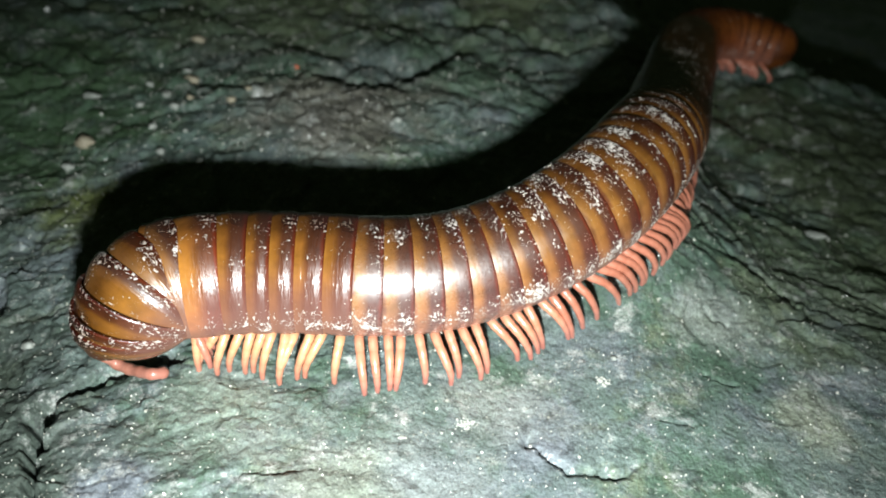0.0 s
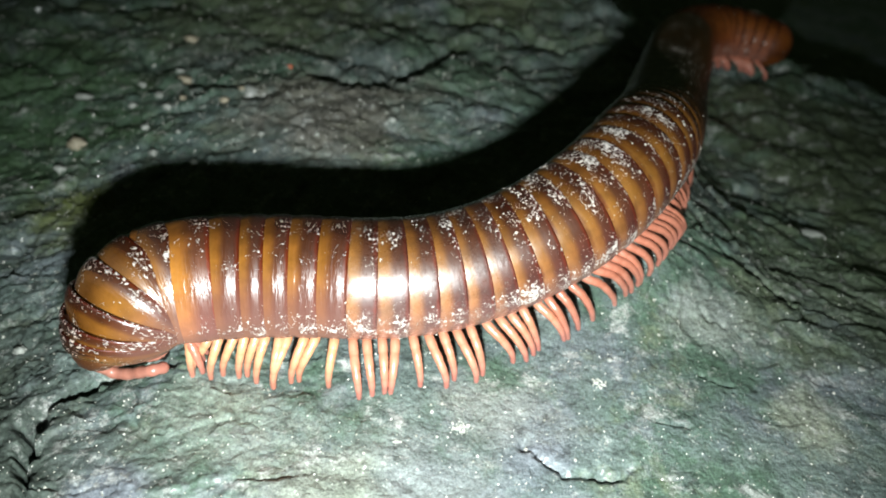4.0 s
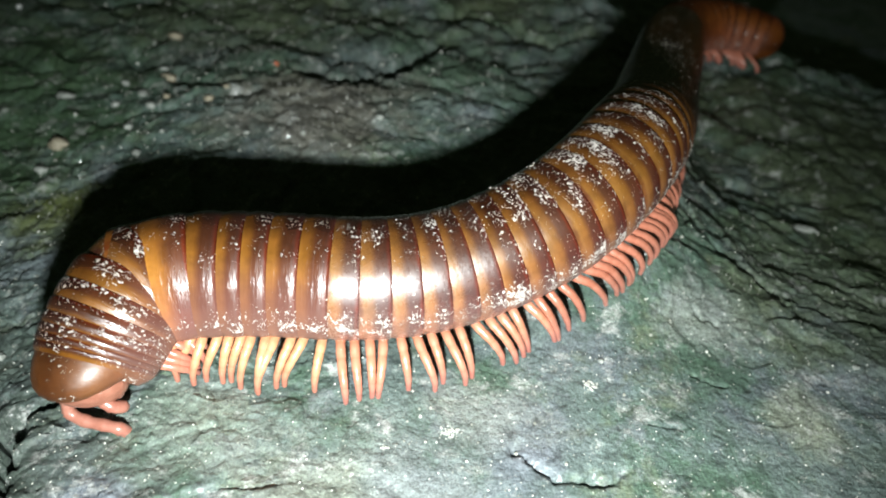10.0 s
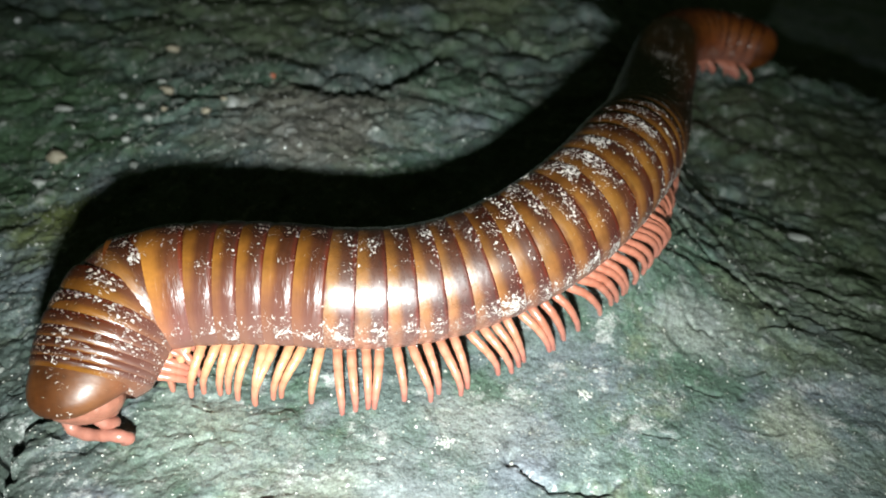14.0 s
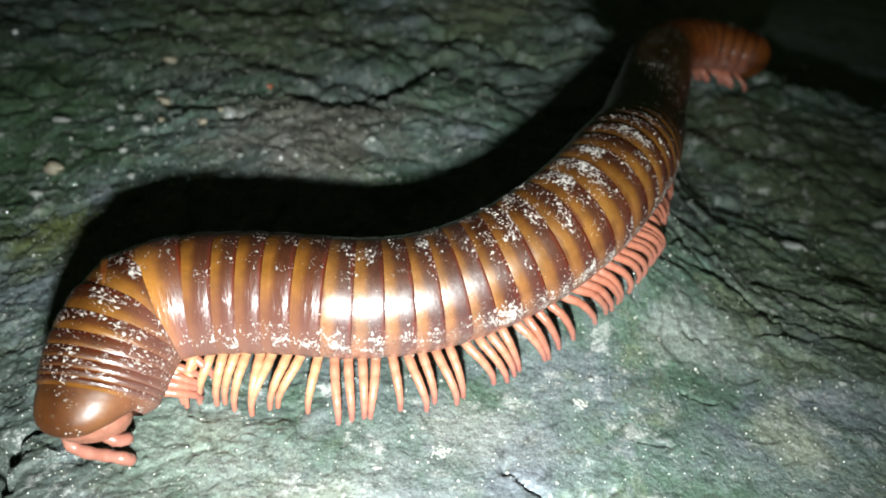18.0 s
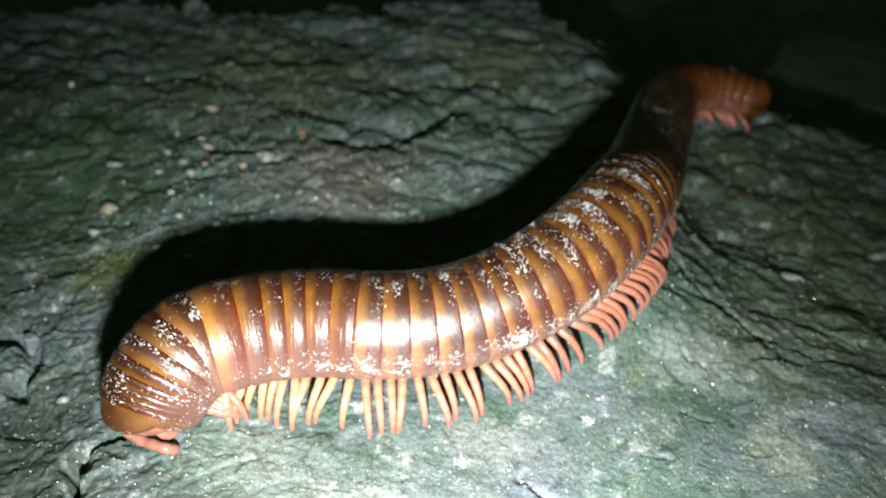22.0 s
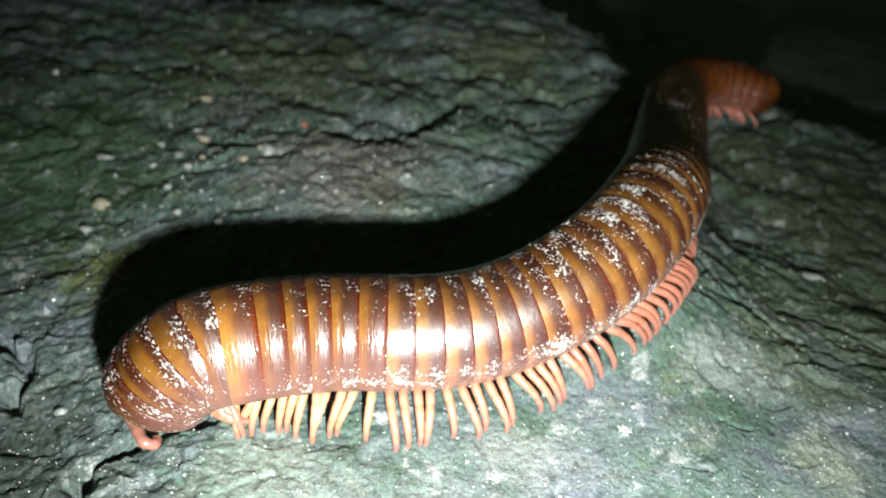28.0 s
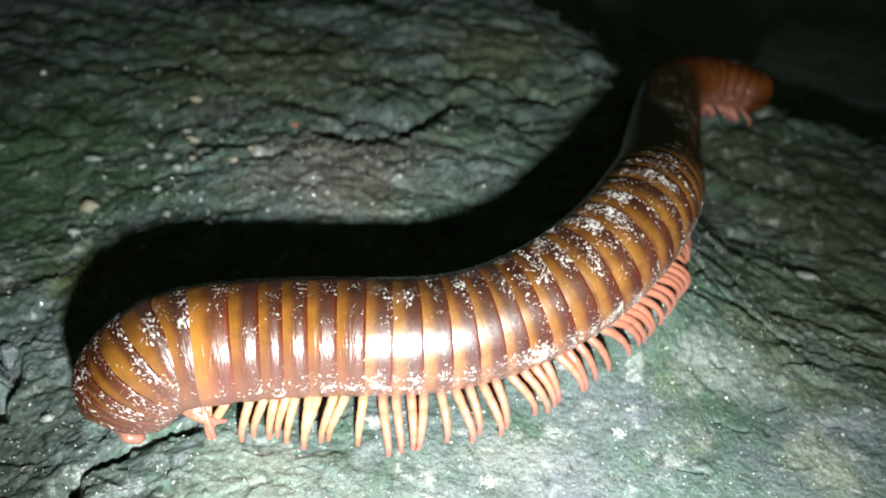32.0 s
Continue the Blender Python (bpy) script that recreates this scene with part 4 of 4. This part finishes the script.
def girth(k):
    """Radius of ring k in mm."""
    if k < 10:
        return (6.2, 6.4, 6.55, 6.7, 6.8, 6.9, 7.0, 7.1, 7.25, 7.4)[k]
    left = BODY_RINGS - k
    return 7.5 - 0.6 * max(0, min(1, (k - 52) / 8)) - (0.0 if left > 6 else (7 - left) ** 1.7 * 0.055)


def ring_mesh(k, length):
    r = girth(k)
    rear = girth(k + 1) if k < BODY_RINGS - 1 else r * 0.92
    wide = 0.8 if k > 59 or k == SHOULDER_RING else 1.0
    bulge = 0.012 if k < 8 else 0.018 if k < 13 else 0.010 if k < 15 else 0.0 if k < 31 else 0.022        # the rings of the fore body are rounder
    shape = [(-0.7, 0.93, 0.02), (-0.4, 0.95, 0.02), (-0.06, 0.979, 0.03), (0.05, 0.986, 0.06), (0.14, 0.990, 0.15), (0.28, 0.993, 0.28), (0.40, 0.995, 0.40), (0.52, 0.9975, 0.53),
             (0.64, 0.999, 0.64), (0.76, 1.000, 0.76), (0.86, 1.000, 0.86), (0.94, 0.9985, 0.94), (1.00, 0.995, 0.98), (1.03, 0.988, 1.0), (1.035, 0.972, 1.0), (0.98, 0.94, 1.0)]
    shape = [(f, q + (bulge * (1 - (2 * f - 1) ** 2 - 0.5) if 0 < f < 1 else -0.5 * bulge), u) for f, q, u in shape]
    if k > 28:
        shape = [(f, q + (0.03 if k < 34 else 0.05) * (f - 0.7), u) for f, q, u in shape]      # each ring flares over the next
    if k < SHOULDER_RING:
        shape[:2] = [(-1.2, 0.80, 0.02), (-0.6, 0.90, 0.02)]      # tucked far under the ring ahead
    if k == FORE_RINGS:
        shape[:3] = [(-0.45, 0.90, 0.02), (-0.2, 0.94, 0.02), (-0.03, 0.972, 0.03)]      # room for the bend
    rows = [(f * length * MM, (r + (rear - r) * max(0, f)) * q * MM, (u * wide if k > 7 else 0.08 + 0.92 * u if k > 5 else 0.2 + 0.8 * u) if u < 0.9 else u) for f, q, u in shape]
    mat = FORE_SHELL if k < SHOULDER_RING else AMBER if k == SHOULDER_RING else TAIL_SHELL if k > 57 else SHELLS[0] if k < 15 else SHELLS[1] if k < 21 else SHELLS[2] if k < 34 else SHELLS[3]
    return lathe("ring", rows, mat, flat=0.25)


# where each foot of the near flank is set down, two to a ring from the shoulder back: how far behind (+) or ahead (-) of its root, and how far out, in mm
FEET = [(-0.4, -2.5), (-3.1, -2.8), (-1.7, -1.3), (-2.1, -1.8), (-1.2, -1.6), (-1.7, -1.8), (-1.6, -0.9), (-1.0, 0.0), (-2.2, 0.1), (-2.0, -0.8), (-2.5, -0.7), (-0.7, -0.1),
        (1.0, 1.8), (0.9, 1.3), (0.1, 1.0), (-0.9, 1.1), (0.5, 0.3), (2.0, 0.9), (0.8, 0.0), (1.8, 1.0), (0.4, 0.1), (3.2, -0.5), (2.3, 0.0), (1.9, -0.5), (0.5, -1.0), (2.5, -0.8),
        (1.0, -0.6), (1.3, -1.2), (1.8, -1.0), (4.0, -1.2), (4.5, -0.9), (3.8, -0.8), (3.6, -0.2), (2.4, -0.2), (3.2, 0.4), (3.8, 0.3), (4.2, 0.8), (4.8, 0.5), (4.5, 1.1), (4.8, 1.1), (4.2, 1.4), (3.2, 1.4)]


def drop_at(k):
    """How far the feet of ring k are below its axis, in mm."""
    return float(np.interp(k, (9, 12, 15, 18, 21, 24, 26, 29), (11.6, 12.5, 11.8, 12.1, 13.0, 13.8, 13.0, 12.2)))


def leg_mesh(name, side, lean, reach, drop, mat):
    """A bent leg of seven joints below a ring; lean: how far the foot is ahead (-) or behind (+), reach: how far out, in mm."""
    bend = [Vector(p) for p in ((0, 3.0, -5.3), (0.25 * lean, 5.3 + 0.4 * reach, -6.3), (0.6 * lean, 6.9 + 0.8 * reach, -7.7), (0.9 * lean, 7.6 + reach, -0.8 * drop), (lean, 7.3 + reach, -drop))]
    path = spline(bend, 9)
    radii = []
    for i in range(len(path)):
        t = i / (len(path) - 1)
        joint = abs((6 * t) % 1 - 0.5) * 2        # 1 at a joint, 0 between two
        radii.append((0.63 - 0.33 * t ** 1.8) * (1.03 - 0.08 * joint ** 3) * MM if i < len(path) - 1 else 0.14 * MM)
    return tube(name, [Vector((p.x, side * p.y, p.z)) * MM for p in path], radii, mat, 10)


def round_shape(name, centre, radii, mat, nx=14, ny=20, pinch=None):
    """A rounded body: an ellipsoid with its own pinch of width by height."""
    verts, faces, uvs = [], [], []
    for i in range(nx + 1):
        a = math.pi * i / nx
        for k in range(ny):
            b = 2 * math.pi * k / ny
            v = Vector((math.cos(a), math.sin(a) * math.cos(b), math.sin(a) * math.sin(b)))
            s = pinch(v) if pinch else 1.0
            verts.append((centre[0] + radii[0] * v.x, centre[1] + radii[1] * v.y * s, centre[2] + radii[2] * v.z))
            uvs.append((i / nx, k / ny))
    for i in range(nx):
        for k in range(ny):
            a, b = i * ny + k, i * ny + (k + 1) % ny
            faces.append((a, a + ny, b + ny, b))
    return mesh_of(name, [tuple(c * MM for c in v) for v in verts], faces, mat, uvs)


MUD = plain_material("dried_mud", (0.36, 0.31, 0.26), (0.55, 0.50, 0.44), 2500, 0.85)


def mud_mesh(k, length, count, rng):
    """Dry crumbs stuck to the back and flanks of ring k, joined."""
    r = girth(k)
    verts, faces = [], []
    centres = [(rng.uniform(0.35, 1.0), rng.gauss(0, 0.4) if rng.random() < (0.12 if k < 19 else 0.55) else rng.choice((-1, 1)) * rng.gauss(1.65, 0.2)) for _ in range(6)]
    for _ in range(count):
        f, a = rng.choice(centres)
        f, a = min(1.0, max(0.05, f + rng.gauss(0, 0.12))), a + rng.gauss(0, 0.16)
        size = 0.03 + 0.10 * rng.random() ** 3
        flake = rng.uniform(1.6, 2.6) if rng.random() < 0.07 else 1.0       # a few broad thin flakes
        out = Vector((0, math.sin(a), math.cos(a)))
        side = Vector((0, math.cos(a), -math.sin(a)))
        c = Vector((f * length, 0, 0)) + out * r * (0.975 if f < 0.4 else 0.998)
        n, spin = len(verts), rng.uniform(0, 6.3)
        for up, wide in ((-0.4, 1.0), (0.7, 0.6)):
            for j in range(5):
                b = spin + 2 * math.pi * j / 5
                w = size * wide * flake * rng.uniform(0.55, 1.4)
                verts.append((c + out * up * size + Vector((w * math.cos(b) * 1.3, 0, 0)) + side * w * math.sin(b)) * MM)
        for j in range(5):
            faces.append((n + j, n + (j + 1) % 5, n + 5 + (j + 1) % 5, n + 5 + j))
        faces.append(tuple(n + 5 + j for j in range(5)))
    return mesh_of("mud", verts, faces, MUD, smooth=False)


def build_millipede():
    body = tagged(new("millipede"), "giant brown and amber banded millipede dusted with mud, crawling on rock", "millipede")
    legs, planted = {}, []

    def leg_at(ring, k, side, lean, reach, drop, x, scale, mat):
        key = (side, round(lean, 1), round(reach, 1), round(drop, 1), mat)
        if key not in legs:
            legs[key] = leg_mesh("leg", side, *key[1:4], mat)
        leg = part("leg", legs[key], ring)
        leg.location, leg.scale = (x * MM, 0, 0), scale
        if 10 <= k < 29:
            planted.append((k, leg, Vector((x + lean, side * (7.3 + reach), -drop)) * MM, x * MM))

    rng = random.Random(3)
    fore, back = [], []
    for k in range(1, BODY_RINGS):
        if k < FORE_RINGS:
            length = fore_pitch(k)
            ring = part("ring", ring_mesh(k, length), body)
            fore.append((k, ring))
        else:
            length = back_start(k + 1) - back_start(k)
            ring = part("ring", ring_mesh(k, length), body)
            ring.matrix_basis = back_pose(k, 0)
            if k < 62:
                back.append((k, ring))
        # mud crumbs; the many on the dark rear rings also stand in for glints
        part("mud", mud_mesh(k, length, 10 if k < 9 else 16 if k < 13 else 24 if k < 21 else 70 if k < 33 else 75 if k < 48 else 5, rng), ring, "dry whitish mud")
        if k > BODY_RINGS - 2:
            continue
        if k < SHOULDER_RING:
            for side in (-1, 1) if k > 2 else ():
                leg_at(ring, k, side, 0.3 + rng.uniform(-0.3, 0.3), 0.2, 11.6, 0.5 * length, Vector((0.95, 0.72, 0.86)) * rng.uniform(0.94, 1.05), REAR_LEG)
            continue
        for n, place in enumerate((0.22, 0.76)):
            foot = 2 * (k - SHOULDER_RING) + n
            for side in (-1, 1):
                if side < 0 and foot < len(FEET):
                    leg_at(ring, k, side, *FEET[foot], drop_at(k), place * length, (1, 1, 1), LEG if k < 15 else MID_LEG if k < 22 else REAR_LEG)
                else:
                    lean = (-1.5 if k < 15 else 1.5 if k < 24 else 3.2) + (0.5 if (k + n) % 3 else -0.7) + rng.uniform(-0.4, 0.4)
                    leg_at(ring, k, side, lean, 0.3 * math.sin(5 * k + n), drop_at(k), place * length, (1.2, 0.85, 0.56) if k > 56 else (0.95, 0.93, 0.92) if k > 48 else (1, 1, 1), LEG if k < 15 else MID_LEG if k < 22 else REAR_LEG)
    # collar: a smooth shield over the neck, with a pale lower rim
    r = girth(0)
    rows = [(x * MM, r * q * MM, u) for x, q, u in ((-0.9, 0.62, 0.0), (-0.7, 0.74, 0.04), (-0.2, 0.84, 0.1), (0.6, 0.905, 0.2), (1.6, 0.95, 0.3), (2.8, 0.98, 0.45), (4.2, 0.985, 0.65), (5.4, 0.98, 0.85), (5.9, 0.975, 1.0), (5.95, 0.93, 1.0))]
    collar = part("collar", lathe("collar", rows, COLLAR, flat=0.4, saddle=5.2 * MM), body, "smooth plain brown collar plate with a pale rim")
    fore.append((0, collar))
    part("rim", tube("rim", [Vector(((4.6 + 0.2 * j) * MM, r * (0.86 + 0.02 * j) * MM * math.sin(a), r * (0.80 + 0.02 * j) * MM * math.cos(a))) for j, a in enumerate([math.pi + 0.8 + 0.07 * j for j in range(7)])], [0.12 * MM] + [0.28 * MM] * 5 + [0.12 * MM], RIM), collar, "pale rim")
    # head, tucked under the collar
    head = part("head", round_shape("head", (2.3, 0, -0.4), (2.9, 4.7, 4.3), FACE, pinch=lambda v: 1 - 0.2 * max(0, -v.z)), body, "rounded reddish-brown head bent to the ground")
    part("mouth", round_shape("mouth", (0.5, 0, -1.6), (1.4, 3.0, 2.2), FEELER), head, "pinkish mouth parts")
    feelers = []
    for way in (((0.8, 2.6, 0.6), (-1.0, 2.6, 0.0), (-1.8, 0.9, -0.4), (-2.0, -1.1, -0.8), (-2.2, -2.8, -1.2), (-2.9, -3.0, -2.2), (-3.3, -1.9, -2.6)),
                ((0.8, -1.6, 0.4), (-0.5, -2.6, -0.4), (-0.9, -2.9, -1.5), (-1.2, -2.1, -2.4))):
        bend = spline([Vector(p) for p in way], 5)
        radii = [(0.72 + 0.05 * math.cos(2 * math.pi * 6 * i / (len(bend) - 1))) * MM * (1.0 if i < len(bend) - 1 else 0.6) for i in range(len(bend))]
        feelers.append(part("feeler", tube("feeler", [p * MM for p in bend], radii, FEELER, 10), head, "jointed reddish feeler"))
    # tail plate
    s = BACK_ZERO + back_start(BODY_RINGS)
    tail = part("tail_plate", round_shape("tail_plate", (-0.3, 0, 0), (4.8, girth(BODY_RINGS - 1) * 0.95, girth(BODY_RINGS - 1) * 0.93), TAIL_SHELL), body, "blunt orange tail plate")
    tail.matrix_basis = BACK.stand(s, s + 2)
    return body, fore, back, head, feelers, planted


millipede, fore_parts, back_parts, head_part, feeler_parts, planted_legs = build_millipede()


def motions():
    whole, ahead = FORE_STARTS[FORE_RINGS], FORE_STARTS[SHOULDER_RING]
    rows = {k: [] for k, _ in fore_parts}
    head_rows = []
    for i, t in enumerate(TIMES):
        line = LINES[i]
        tuck = TUCK[i]
        pinch = (TO_STILL[i] - (whole - ahead)) / (ahead - tuck)     # the rings ahead of the shoulder slide into one another
        for k, _ in fore_parts:
            if k >= SHOULDER_RING:
                s = TO_STILL[i] - whole + FORE_STARTS[k]
                rows[k].append((t, line.stand(s, s + fore_pitch(k)) @ pose(0, 0, 0, roll_at(-20, i))))
            else:
                s = max(0, FORE_STARTS[k] - tuck) * pinch
                rows[k].append((t, line.stand(s, s + (fore_pitch(k) - (0 if k else tuck)) * pinch) @ pose(0, 0, 0, roll_at(-20, i) * k / SHOULDER_RING)))
        head_rows.append((t, rows[0][-1][1] @ pose(0, 0, -0.6 * MM, 0, -28, 0)))
    for k, ring in fore_parts:
        walk(ring, rows[k])
    walk(head_part, head_rows)
    for k, ring in back_parts:
        rows[k] = [(t, back_pose(k, i)) for i, t in enumerate(TIMES)]
        walk(ring, rows[k])
    # the feet stay where they stand while the rings heave and slide
    rest = TIMES.index(9)
    for k, leg, foot, root in planted_legs:
        stood = rows[k][rest][1] @ foot
        path = []
        for t, m in rows[k]:
            off = m.inverted() @ stood - foot
            off *= min(1, 0.0022 / max(1e-9, off.length))
            path.append((t, Matrix.Translation(off + Vector((root, 0, 0)))))
        walk(leg, path)
    # the feelers grope about, the longer one reaching out before the head
    grope = [(0, -2.0, -1.2, -1.5), (3, -1.6, -1.8, -1.3), (6, -0.2, -1.0, -1.2), (9, 0.0, -0.5, -0.6), (12, 0.8, -0.3, -0.4), (18, 0.2, -0.4, 0.0), (20, -1.2, 0.4, -0.5), (22, -1.0, -0.5, -0.9), (24, -1.8, -1.0, -0.9), (25, -2.0, -0.4, -0.9), (28, -3.1, -1.0, -0.7), (30, -3.0, -0.4, -0.8), (32, -2.6, -1.0, -1.2)]
    for side, feeler in zip((-1, 1), feeler_parts):
        root = Matrix.Translation((0.0008, 0.0026 if side < 0 else -0.0016, 0.0005))
        sway = [(t, root @ pose(0, 0, 0, 8 * math.sin(0.9 * t + side), 6 * math.sin(1.3 * t), side * 7 * math.sin(0.7 * t + 1)) @ root.inverted()) for t in range(0, 33, 1)]
        if side < 0:
            reach = []
            for t, m in sway:
                away = Vector([float(np.interp(t, [g[0] for g in grope], [g[c] for g in grope])) * MM for c in (1, 2, 3)])
                turn = head_rows[min(range(len(TIMES)), key=lambda i: abs(TIMES[i] - t))][1].to_3x3().inverted()
                reach.append((t, Matrix.Translation(turn @ away) @ m))
            sway = reach
        walk(feeler, sway)


motions()
